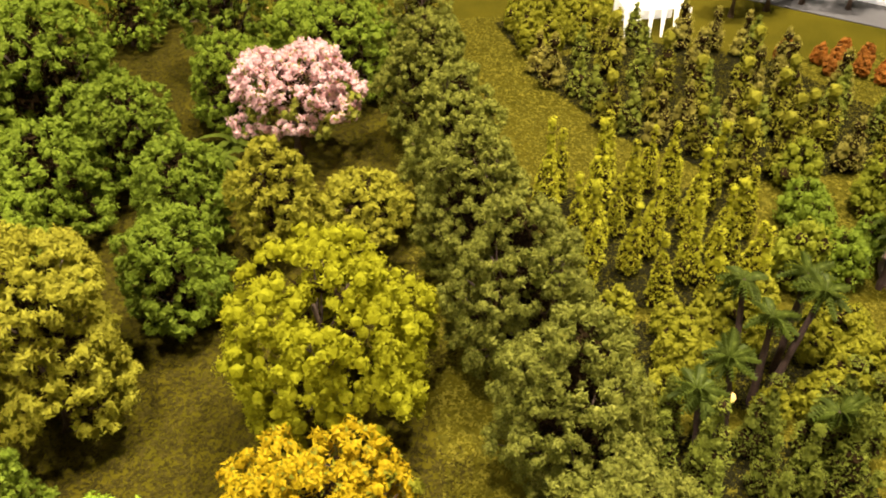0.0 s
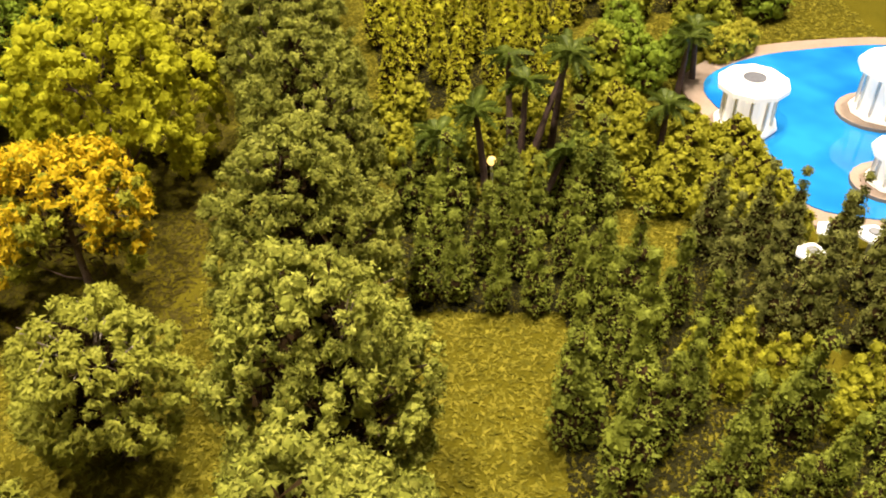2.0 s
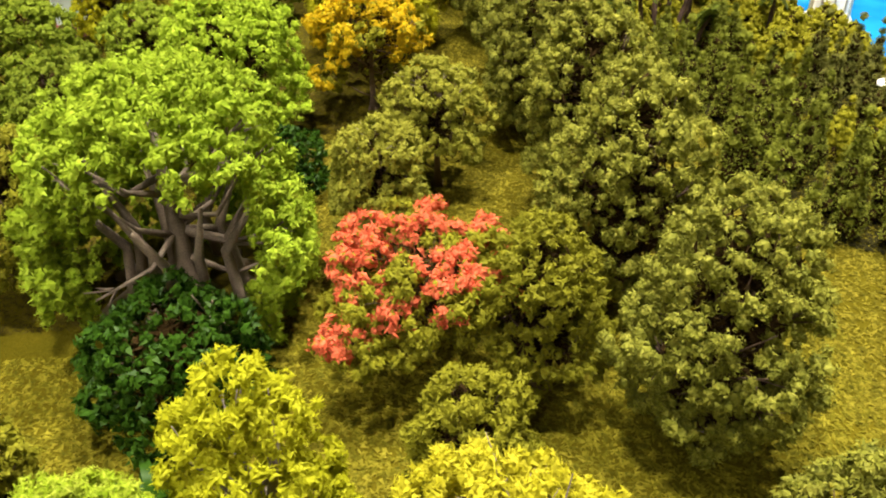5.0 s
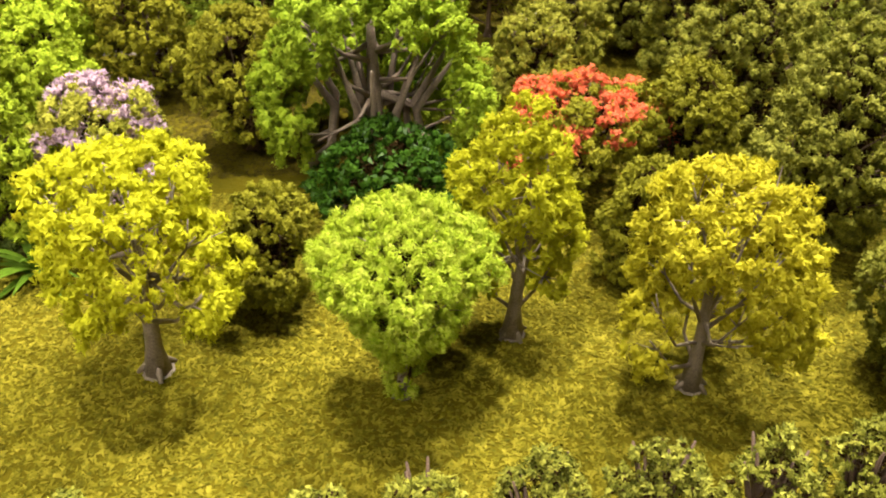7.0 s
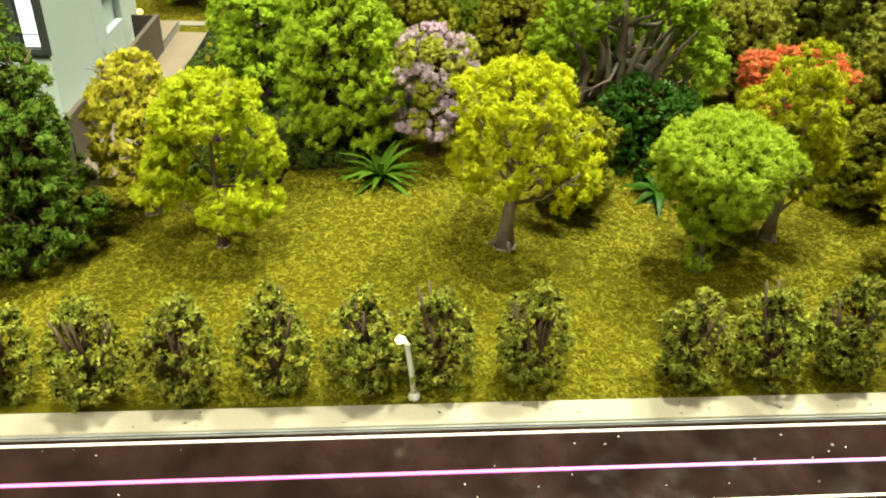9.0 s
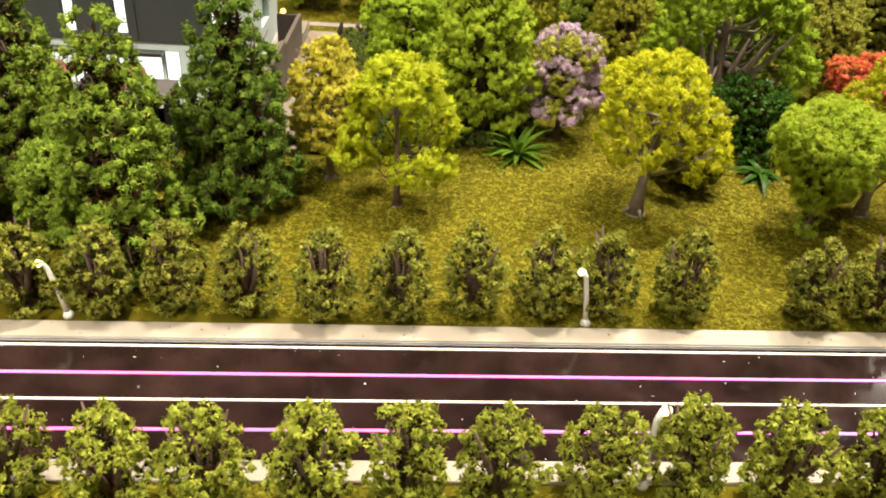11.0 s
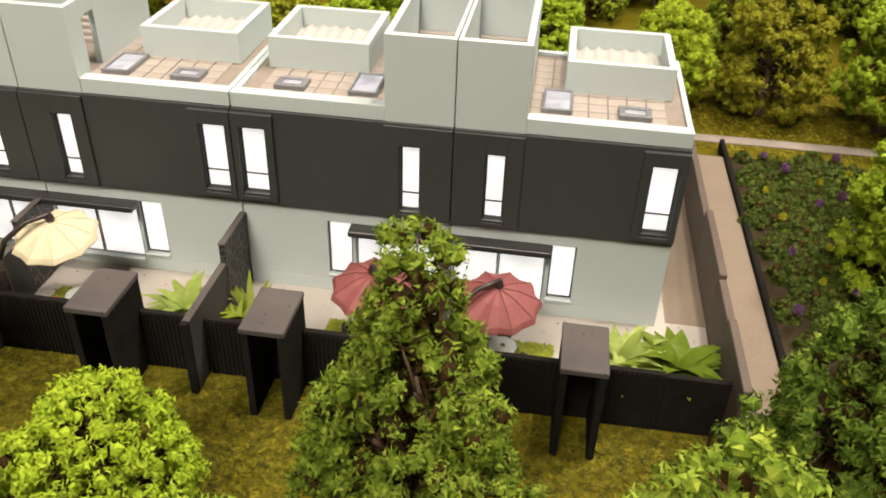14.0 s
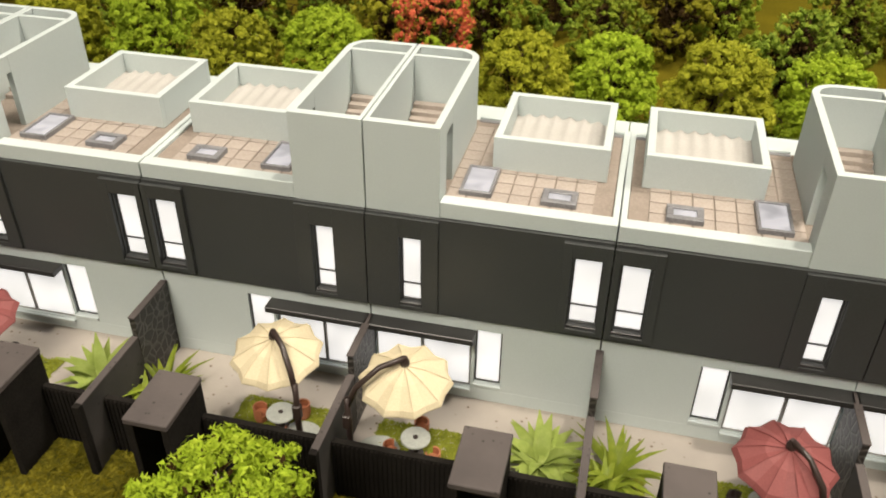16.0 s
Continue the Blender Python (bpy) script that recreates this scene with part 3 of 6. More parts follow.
def tree(name, label, x, y, h, w, leaf, shape="round", foot=0.25, count=46, blob=0.25, tufts=14, leaves=22, size=0.00125, tuft=0.30,
         bark=None, trunk=0.028, bloom=None, share=0.0, seed=0, lean=0.0, hollow=0.66, sag=0.0, slim=0.62, forks=10, gap=None, dark=34, stems=0, wires=0, core=0.72, lobes=0.10, woody=0.0, glued=False, category="tree", group="model trees"):
    """A model tree of height h and crown width w: trunk with limbs, crown, and blossoms where it has them.
    gap: a bare opening in the crown from its axis out towards (x, y), at the height z and of some radius."""
    rng = np.random.default_rng(1000 + seed)
    r, foot_z = w / 2, foot * h
    ball = blob * r
    centres = blobs_of(rng, shape, h, foot_z, r, count, ball, hollow, lobes)
    centres[:, 0] += lean * h * 0.6
    spin = rng.uniform(0, 40)
    root = thing(name, label, category, pose(x, y, 0, 0, 0, 0 if gap else spin), group)
    wood = limbs(rng, h, foot_z, trunk * h, centres, lean, forks)
    for i in range(stems):
        a = 2 * math.pi * i / stems + rng.uniform(-0.2, 0.2)
        c, sn, far = math.cos(a), math.sin(a), rng.uniform(0.18, 0.33) * w
        wood.tube([(far * c, far * sn, 0.0), (far * 0.62 * c, far * 0.62 * sn, 0.10 * h), (far * 0.55 * c, far * 0.5 * sn, 0.30 * h), (far * 1.1 * c, far * 1.1 * sn, 0.62 * h)],
                  [trunk * h * 0.55, trunk * h * rng.uniform(0.35, 0.6), trunk * h * 0.40, trunk * h * 0.12], 7)
    part("trunk", wood, bark or BARK, root, smooth=True)
    if glued:
        ring = trunk * h * 1.2
        part("glue_ring", Mesh().turned([(ring * 1.35, 0.0), (ring * 1.45, 0.0006), (ring * 1.2, 0.0012), (ring * 0.9, 0.0010)], 11), BARK_PALE, root, "pale dried glue round the foot")
    for i in range(wires):
        a, far, hi = rng.uniform(0, 2 * math.pi), r * rng.uniform(0.25, 0.70), h * rng.uniform(0.84, 0.97)
        x0, y0 = rng.uniform(-0.15, 0.15, 2) * r
        part("bare_twig", Mesh().tube([(x0, y0, 0.70 * h), (x0 + 0.45 * far * math.cos(a), y0 + 0.45 * far * math.sin(a), 0.5 * (hi + 0.78 * h)), (far * math.cos(a + 0.3), far * math.sin(a + 0.3), hi)],
                                      [0.0005, 0.0004, 0.0002], 5), BARK_PALE, root)
    if gap:
        way = np.array([gap[0], gap[1], 0.0])
        along = np.clip((centres - np.array([0, 0, gap[2]])) @ way / (way @ way), 0.15, 1.3)
        centres = centres[np.linalg.norm(centres - np.array([0, 0, gap[2]]) - along[:, None] * way, axis=1) > gap[3]]
    q, own, inner, body = clumps(rng, centres, ball, tufts, tuft * ball, leaves, size, slim, sag=sag, core=core)
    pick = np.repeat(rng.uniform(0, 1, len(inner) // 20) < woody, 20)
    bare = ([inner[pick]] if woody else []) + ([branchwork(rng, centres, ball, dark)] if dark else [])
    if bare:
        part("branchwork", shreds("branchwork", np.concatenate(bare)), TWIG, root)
    q, own = np.concatenate([q, inner[~pick]]), np.concatenate([own, np.repeat(body, 20)[~pick]])
    if bloom is None:
        part("crown", shreds("crown", q), leaf, root)
    else:
        high = (centres[:, 2] - foot_z) / (h - foot_z)
        flower = rng.uniform(0, 1, len(centres)) < share * np.clip(0.45 + 0.9 * high, 0, 1.3)
        isb = flower[own] & (rng.uniform(0, 1, len(q)) < 0.9)
        part("crown", shreds("crown", q[~isb]), leaf, root)
        part("blossoms", shreds("blossoms", q[isb]), bloom, root)
    return root

# ---- the showroom and the model's base ----
structure("floor", Mesh().box((-4, -4, -0.95), (4, 4.5, -0.9)), ROOM_FLOOR, "dark showroom floor under the model table", "floor")
structure("ceiling", Mesh().box((-4, -4, 2.35), (4, 4.5, 2.4)), ROOM_CEILING, "plain pale showroom ceiling", "ceiling")
for nm, lo, hi in (("wall_north", (-4, 4.5, -0.9), (4, 4.6, 2.35)), ("wall_south", (-4, -4.1, -0.9), (4, -4, 2.35)),
                   ("wall_west", (-4.1, -4, -0.9), (-4, 4.5, 2.35)), ("wall_east", (4, -4, -0.9), (4.1, 4.5, 2.35))):
    structure(nm, Mesh().box(lo, hi), ROOM_WALL, "plain showroom wall", "wall")
structure("ground", Mesh().box((-1.7, -0.5, -0.03), (1.5, 2.0, 0.0), 0.002), LAWN, "yellow-green flocked lawn of the scale model", "ground")
structure("model_table", Mesh().box((-1.68, -0.48, -0.9), (1.48, 1.98, -0.03), 0.004), TABLE_EDGE, "pale plinth under the scale model", "plinth")

# ---- the road ----
ROAD_AT = pose(-0.253, 0.134, 0, 0, 0, 2.7)
structure("road", Mesh().box((-1.4, -0.104, -0.0005), (1.5, -0.0165, 0.0006), 0.0001), ROAD, "glossy black acrylic road with scattered flakes", "road", ROAD_AT)
structure("pavement", Mesh().box((-1.4, -0.0140, -0.0005), (1.5, 0.0, 0.0022), 0.0004), CREAM_PAVE, "cream pavement strip beside the lawn", "pavement", ROAD_AT)
structure("pavement_near", Mesh().box((-1.4, -0.117, -0.0005), (1.5, -0.104, 0.0022), 0.0004), CREAM_PAVE, "cream pavement strip under the small trees", "pavement", ROAD_AT)
structure("kerb", Mesh().box((-1.4, -0.0165, -0.0004), (1.5, -0.0140, 0.0014), 0.0003), KERB_GREY, "narrow grey kerb along the road", "kerb", ROAD_AT)
structure("kerb_line", Mesh().box((-1.4, -0.0161, 0.0010), (1.5, -0.0156, 0.0017), 0.0001), TRIM_DARK, "thin dark groove in the kerb", "kerb", ROAD_AT)
for y0, y1, mat, lab in ((-0.0205, -0.0190, LINE_WHITE, "thin white light line along the kerb"), (-0.0432, -0.0414, LINE_COLOUR, "thin light line running from pink through violet to blue"),
                         (-0.0630, -0.0616, LINE_WHITE, "thin white light line in the middle of the road"), (-0.0842, -0.0824, LINE_COLOUR, "thin light line running from pink through violet to blue")):
    structure("road_line", Mesh().box((-1.4, y0, 0.0004), (1.5, y1, 0.0011), 0.0001), mat, lab, "road line", ROAD_AT)


def litter(name, label, mat, x0, y0, x1, y1, z, k, size, seed):
    """Loose specks lying on the road or the pavement."""
    rng = np.random.default_rng(seed)
    at = np.stack([rng.uniform(x0, x1, k), rng.uniform(y0, y1, k), np.full(k, z)], 1)
    ob = tagged(part(name, shreds(name, flakes(rng, at, np.tile([0, 0, 1.0], (k, 1)), size, 0.4, 0.08)), mat), label, "litter", kind="stuff")
    ob.matrix_basis = ROAD_AT


litter("road_flecks", "pale specks of flock scattered on the black road", WHITE_PAINT, -0.45, -0.102, 0.45, -0.022, 0.0010, 110, 0.0007, 61)
litter("pavement_flecks", "green and brown specks of flock on the cream pavement", HEDGE_DARK, -0.45, -0.0135, 0.45, -0.0005, 0.0026, 50, 0.0011, 62)


def street_lamp(m):
    root = thing("street_lamp", "white model street lamp with a small lit head", "street lamp", m, "street lamps")
    part("base", Mesh().turned([(0.0030, 0.0), (0.0032, 0.0016), (0.0024, 0.0034), (0.0015, 0.0042)], 14), WHITE_PAINT, root, smooth=True)
    part("pole", Mesh().tube([(0, 0, 0.003), (-0.0004, 0, 0.020), (-0.0012, 0, 0.034), (-0.0026, -0.0006, 0.0378)], [0.0017, 0.0015, 0.0014, 0.0012], 9), WHITE_PAINT, root, smooth=True)
    part("lamp_head", Mesh().tube([(-0.0022, -0.0003, 0.0374), (-0.0040, -0.0012, 0.0384), (-0.0058, -0.0022, 0.0376)], [0.0013, 0.0022, 0.0015], 9), LAMP_HEAD, root, "glowing rounded head", smooth=True)


street_lamp(pose(-0.207, 0.142, 0, 0, -5, 0))
street_lamp(pose(-0.503, 0.1285, 0, 0, -8, 10))
street_lamp(pose(-0.198, 0.0190, 0, 0, 2, 170) @ Matrix.Diagonal((1.1, 1.1, 1.22, 1)))

# ---- the terrace of houses ----
F, U, BACK, FLOOR, DECK = 0.4215, 0.1098, 0.513, 0.0095, 0.1195


def townhouse(c, s, label):
    """One house of a mirrored pair: u runs from the stair tower's party line (0) to the other neighbour (U)."""
    root = thing("townhouse", label, "house", pose(c, 0, 0), "terrace houses")
    g = 0.0003

    def span(u0, u1):
        return (s * u0, s * u1) if s > 0 else (s * u1, s * u0)

    def box(m, u0, y0, z0, u1, y1, z1, ch=0.0003):
        a, b = span(u0, u1)
        return m.box((a, y0, z0), (b, y1, z1), ch)

    def pieces(name, mat, rows, ch=0.0001, parent=None, label=""):
        """One part for each box, given as u0, y0, z0, u1, y1, z1."""
        for q in rows:
            ob = part(name, box(Mesh(), *q, ch), mat, parent or root, label)
        return ob

    pieces("core_block", RENDER_PAINT, ((g, F + 0.0045, FLOOR - 0.009, U - g, BACK, DECK - 0.002),))
    pieces("wall_panel", RENDER_PAINT, [(u0, F, z0, u1, F + 0.0044, z1) for u0, z0, u1, z1 in (
        (g, FLOOR - 0.009, U - g, 0.0168), (0.0497, 0.0168, 0.0515, 0.0612), (0.0645, 0.0168, U - g, 0.0612), (g, 0.0512, 0.0497, 0.0612), (0.0515, 0.0168, 0.0645, 0.0208), (0.0515, 0.0535, 0.0645, 0.0612))])

    # rear wing, with a recess in the free side of the last house
    free = s > 0 and c > -0.6
    rows = [(g, BACK + 0.0005, 0.0005, U - (0.0065 if free else g), 0.6250, 0.0745)]
    if free:
        rows += [(U - 0.0064, y0, z0, U - g, y1, z1) for y0, z0, y1, z1 in ((BACK + 0.0005, 0.0005, 0.5400, 0.0745), (0.5820, 0.0005, 0.6250, 0.0745), (0.5401, 0.0005, 0.5819, 0.0370), (0.5401, 0.0660, 0.5819, 0.0745))]
    pieces("rear_wing", RENDER_PAINT, rows)

    # patio doors and side window on the lower floor
    for u0, u1, z0, z1, nm in ((0.0018, 0.0250, 0.0170, 0.0512, "patio_door"), (0.0254, 0.0493, 0.0170, 0.0512, "patio_door"), (0.0517, 0.0643, 0.0212, 0.0533, "window")):
        m = Mesh()
        t = 0.0007
        for q in ((u0, z0, u1, z0 + t), (u0, z1 - t, u1, z1), (u0, z0 + t, u0 + t, z1 - t), (u1 - t, z0 + t, u1, z1 - t)):
            box(m, q[0], F + 0.0012, q[1], q[2], F + 0.0028, q[3], 0.0001)
        fr = part(nm, m, KERB_GREY if nm == "patio_door" else TRIM_DARK, root)
        m = Mesh()
        box(m, u0 + t, F + 0.0018, z0 + t, u1 - t, F + 0.0024, z1 - t, 0.0001)
        part("pane", m, LIT_WINDOW, fr, "brightly lit frosted pane")
    m = Mesh()
    box(m, 0.0510, F - 0.0016, 0.0190, 0.0650, F - 0.0002, 0.0208)
    part("window_sill", m, RENDER_PAINT, root)
    m = Mesh()
    box(m, 0.0010, F - 0.0020, 0.0148, 0.0500, F - 0.0002, 0.0168)
    part("door_sill", m, RENDER_PAINT, root)
    m = Mesh()
    box(m, 0.0004, F - 0.0088, 0.0505, 0.0518, F - 0.0002, 0.0540, 0.0004)
    part("canopy", m, TRIM_DARK, root, "dark flat canopy over the patio doors")

    # charcoal band of the upper floor, with two proud bays
    win = ((0.0160, 0.0255, 0.0665, 0.1016), (U - 0.0165, U - 0.0038, 0.0680, 0.1038))
    y0, low, high = F - 0.0022, 0.0612, 0.1135
    edges = [g, win[0][0], win[0][1], win[1][0], win[1][1], U - g]
    rows = [(edges[a], y0, low, edges[b], F + 0.0044, high) for a, b in ((0, 1), (2, 3), (4, 5))]
    for u0, u1, z0, z1 in win:
        rows += [(u0, y0, low, u1, F + 0.0044, z0), (u0, y0, z1, u1, F + 0.0044, high)]
    pieces("upper_band", CHARCOAL, rows, label="charcoal panel of the upper floor")
    pieces("bay_panel", CHARCOAL, [(u0, y0 - d, z0, u1, y0 - 0.00002, z1) for u0, u1, z0, z1, d in (
        (g, 0.0155, 0.0624, 0.1126, 0.0016), (0.0262, 0.0336, 0.0624, 0.1126, 0.0016), (0.0155, 0.0262, 0.1024, 0.1126, 0.0016), (0.0155, 0.0262, 0.0624, 0.0648, 0.0016),
        (U - 0.0212, U - 0.0172, 0.0640, 0.1120, 0.0022), (U - 0.0032, U - g, 0.0640, 0.1120, 0.0022), (U - 0.0172, U - 0.0032, 0.1046, 0.1120, 0.0022), (U - 0.0172, U - 0.0032, 0.0640, 0.0664, 0.0022))])
    for (u0, u1, z0, z1), cut in zip(win, (0.0755, 0.0775)):
        m = Mesh()
        t = 0.0007
        for q in ((u0, z0, u1, z0 + t), (u0, z1 - t, u1, z1), (u0, z0 + t, u0 + t, z1 - t), (u1 - t, z0 + t, u1, z1 - t), (u0 + t, cut, u1 - t, cut + 0.0006)):
            box(m, q[0], F - 0.0006, q[1], q[2], F + 0.0014, q[3], 0.0001)
        fr = part("window", m, TRIM_DARK, root)
        for a, b in ((z0 + t, cut), (cut + 0.0006, z1 - t)):
            m = Mesh()
            box(m, u0 + t, F + 0.0002, a, u1 - t, F + 0.0008, b, 0.0001)
            part("pane", m, LIT_WINDOW, fr, "brightly lit frosted pane")
        m = Mesh()
        box(m, u0 - 0.0005, F - 0.0034, z0 - 0.0016, u1 + 0.0005, F - 0.0008, z0 - 0.0001)
        part("sill", m, TRIM_DARK, fr)

    # parapet, deck and tiles
    pieces("parapet", RENDER_PAINT, ((0.0336, F - 0.0006, 0.1136, U - g, F + 0.0062, 0.1214), (U - 0.0030, F + 0.0062, 0.1150, U - g, BACK, 0.1209), (0.0336, BACK - 0.0030, 0.1150, U - 0.0030, BACK + 0.0004, 0.1209)), 0.0003)
    m = Mesh()
    box(m, g, F + 0.0044, DECK - 0.0020, U - 0.0031, BACK - 0.0031, DECK)
    deck = part("roof_deck", m, GROUT, root)
    m = Mesh()
    box(m, 0.0337, BACK - 0.0058, DECK, U - 0.0032, BACK - 0.0032, DECK + 0.0004, 0.0001)
    part("drain", m, SKYLIGHT_FRAME, root)
    step = 0.0092
    piece = Mesh().box((-step / 2 + 0.0003, -step / 2 + 0.0003, 0), (step / 2 - 0.0003, step / 2 - 0.0003, 0.0007), 0.0002).data("tile")
    for i in range(8):
        for j in range(9):
            u, y = 0.0385 + i * step, F + 0.0112 + j * step
            if u < U - 0.008 and y < BACK - 0.010 and not (0.053 < u < 0.099 and y > 0.467):
                t = part("tile", piece, TILE, deck)
                t.location = (s * u, y, DECK)

    # stair tower, open at the top, with a rounded back corner
    m = Mesh()
    arc = [(0.0335 - 0.012 + 0.012 * math.cos(w), 0.5115 - 0.012 + 0.012 * math.sin(w)) for w in np.linspace(0, math.pi / 2, 7)]
    path = [(0.0335, 0.4450)] + arc + [(g, 0.5115)]
    th = 0.0032
    if s < 0:
        path, th = [(-u, y) for u, y in path], -th
    tower = part("stair_tower", m.fence_line(path, th, 0.1136, 0.1562), RENDER_PAINT, root, "pale open-topped stair tower with a rounded corner")
    pieces("tower_wall", RENDER_PAINT, ((g, F - 0.0008, 0.1136, 0.0335, F + 0.0030, 0.1562), (0.0303, F + 0.0030, 0.1136, 0.0335, 0.4330, 0.1562), (0.0303, 0.4330, 0.1480, 0.0335, 0.4449, 0.1562),
                                        (g, F + 0.0030, 0.1160, 0.0022, 0.5090, 0.1561), (0.0022, 0.4965, 0.1160, 0.0302, 0.4988, 0.1561)))
    for k in range(6):
        m = Mesh()
        box(m, 0.0026, 0.4955 - 0.0042 * (k + 1), DECK, 0.0300, 0.4955 - 0.0042 * k, DECK + 0.0135 - 0.0022 * k, 0.0002)
        part("step", m, TILE, tower)

    # roof pergola box with pleated blind
    a0, a1, b0, b1, top = 0.0495, 0.1020, 0.4590, 0.5112, 0.1362
    pergola = pieces("pergola_wall", RENDER_PAINT, [(q[0], q[1], DECK + 0.0002, q[2], q[3], top) for q in ((a0, b0, a1, b0 + 0.0034), (a0, b1 - 0.0034, a1, b1), (a0, b0 + 0.0034, a0 + 0.0036, b1 - 0.0034), (a1 - 0.0036, b0 + 0.0034, a1, b1 - 0.0034))], 0.0002, label="low pale box wall on the roof terrace")
    v, cols, rows = [], 43, 6
    for i in range(cols):
        a = i / (cols - 1)
        u = a0 + 0.0037 + (a1 - a0 - 0.0074) * a
        fold = abs(math.sin(math.pi * (6.5 * a + 0.2))) ** 1.6
        for j in range(rows):
            b = j / (rows - 1)
            v.append((s * u, b0 + 0.0036 + (b1 - b0 - 0.0072) * b, 0.1238 + 0.0028 * b + 0.0010 * math.sin(math.pi * a) - (0.0003 + 0.0015 * b ** 2) * fold))
    f = [(i * rows + j, i * rows + j + 1, (i + 1) * rows + j + 1, (i + 1) * rows + j) for i in range(cols - 1) for j in range(rows - 1)]
    part("blind", Mesh().take(v, f), BLIND_WHITE, pergola, "white pleated blind", smooth=True)
    m = Mesh()
    box(m, a0 + 0.0037, b0 + 0.0036, DECK + 0.0003, a1 - 0.0037, b1 - 0.0036, 0.1225, 0.0002)
    part("blind_box", m, BLIND_WHITE, pergola)

    # two roof lights
    for u0, u1, y0, y1, t in ((0.0395, 0.0540, 0.4315, 0.4560, 0.0014), (0.0755, 0.0910, 0.4312, 0.4430, 0.0030)):
        m = Mesh()
        for q in ((u0, y0, u1, y0 + t), (u0, y1 - t, u1, y1), (u0, y0 + t, u0 + t, y1 - t), (u1 - t, y0 + t, u1, y1 - t)):
            box(m, q[0], q[1], DECK + 0.0004, q[2], q[3], DECK + 0.0032, 0.0003)
        fr = part("skylight", m, SKYLIGHT_FRAME, root, "grey framed roof light")
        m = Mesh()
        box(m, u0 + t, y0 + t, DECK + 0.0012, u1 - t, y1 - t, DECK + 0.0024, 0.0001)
        part("glass", m, SKYLIGHT_GLASS, fr, "pale glass with its sheen put in as a glow")


PAIRS = (-0.5780, -0.7976, -1.0172)
for c in PAIRS:
    for s in (-1, 1):
        townhouse(c, s, "pale terrace house with charcoal upper band, roof terrace and lit windows")

# ---- the yards ----
structure("patio", Mesh().box((-1.135, 0.3590, 0.0), (-0.4412, 0.66, FLOOR), 0.0004), PATIO_STONE, "pale speckled paving of the yards round the houses", "patio")


def yard_wall(c, s):
    """Ribbed black front fence in two stretches either side of the gateway."""
    root = thing("fence", "black ribbed fence panels in front of the yard", "fence", pose(c, 0, 0), "yard fences")
    for u0, u1 in ((0.0022, 0.0594), (0.0796, U - 0.0022)):
        m = Mesh()
        m.box((min(s * u0, s * u1), 0.3556, 0.0), (max(s * u0, s * u1), 0.3586, 0.0338), 0.0002)
        panel = part("panel", m, BLACK_BOARD, root)
        m = Mesh()
        k = int((u1 - u0) / 0.0021)
        for i in range(k):
            u = u0 + (i + 0.5) * (u1 - u0) / k
            m.box((s * u - 0.0005, 0.3549, 0.0004), (s * u + 0.0005, 0.3560, 0.0330), 0.0002)
        part("ribs", m, BLACK_BOARD, panel)


def gateway(c, s):
    root = thing("gateway", "dark stone-topped gateway box with an open passage", "gateway", pose(c, 0, 0), "yard gateways")
    u0, u1, y0, y1 = 0.0596, 0.0794, 0.3300, 0.3612
    for a, b in ((u0, u0 + 0.0034), (u1 - 0.0034, u1)):
        part("side_wall", Mesh().box((min(s * a, s * b), y0 + 0.001, 0.0), (max(s * a, s * b), y1, 0.0496), 0.0003), BLACK_BOARD, root)
    part("roof", Mesh().box((min(s * u0, s * u1) - 0.0003, y0, 0.0496), (max(s * u0, s * u1) + 0.0003, y1 + 0.0004, 0.0527), 0.0004), GREY_STONE, root, "speckled dark stone slab")
    part("door_leaf", Mesh().box((min(s * (u0 + 0.0036), s * (u1 - 0.0036)), 0.3568, 0.0005), (max(s * (u0 + 0.0036), s * (u1 - 0.0036)), 0.3582, 0.030), 0.0002), BLACK_BOARD, root)


def divider(x, label, screen):
    root = thing("divider_wall", label, "wall", pose(x, 0, 0), "yard dividers")
    part("tall_panel", Mesh().box((-0.0015, 0.3895, FLOOR), (0.0015, F - 0.0002, 0.0532), 0.0003), screen, root)
    part("tall_cap", Mesh().box((-0.0018, 0.3892, 0.0532), (0.0018, F - 0.0003, 0.0540), 0.0002), GREY_STONE, root)
    part("low_panel", Mesh().box((-0.0014, 0.3425, 0.0), (0.0014, 0.3894, 0.0420), 0.0003), DARK_STONE, root)
    part("low_cap", Mesh().box((-0.0018, 0.3415, 0.0420), (0.0018, 0.3891, 0.0430), 0.0002), GREY_STONE, root)
    part("end_post", Mesh().box((-0.0018, 0.3390, 0.0), (0.0018, 0.3424, 0.0430), 0.0003), BLACK_BOARD, root)


for c in PAIRS:
    divider(c, "dark carved screen wall between two yards", CARVED_SCREEN)
    for s in (-1, 1):
        yard_wall(c, s)
        gateway(c, s)
for x in (-0.6878, -0.9074, -1.1270):
    divider(x, "dark seamed stone wall between two yards", CARVED_SCREEN)


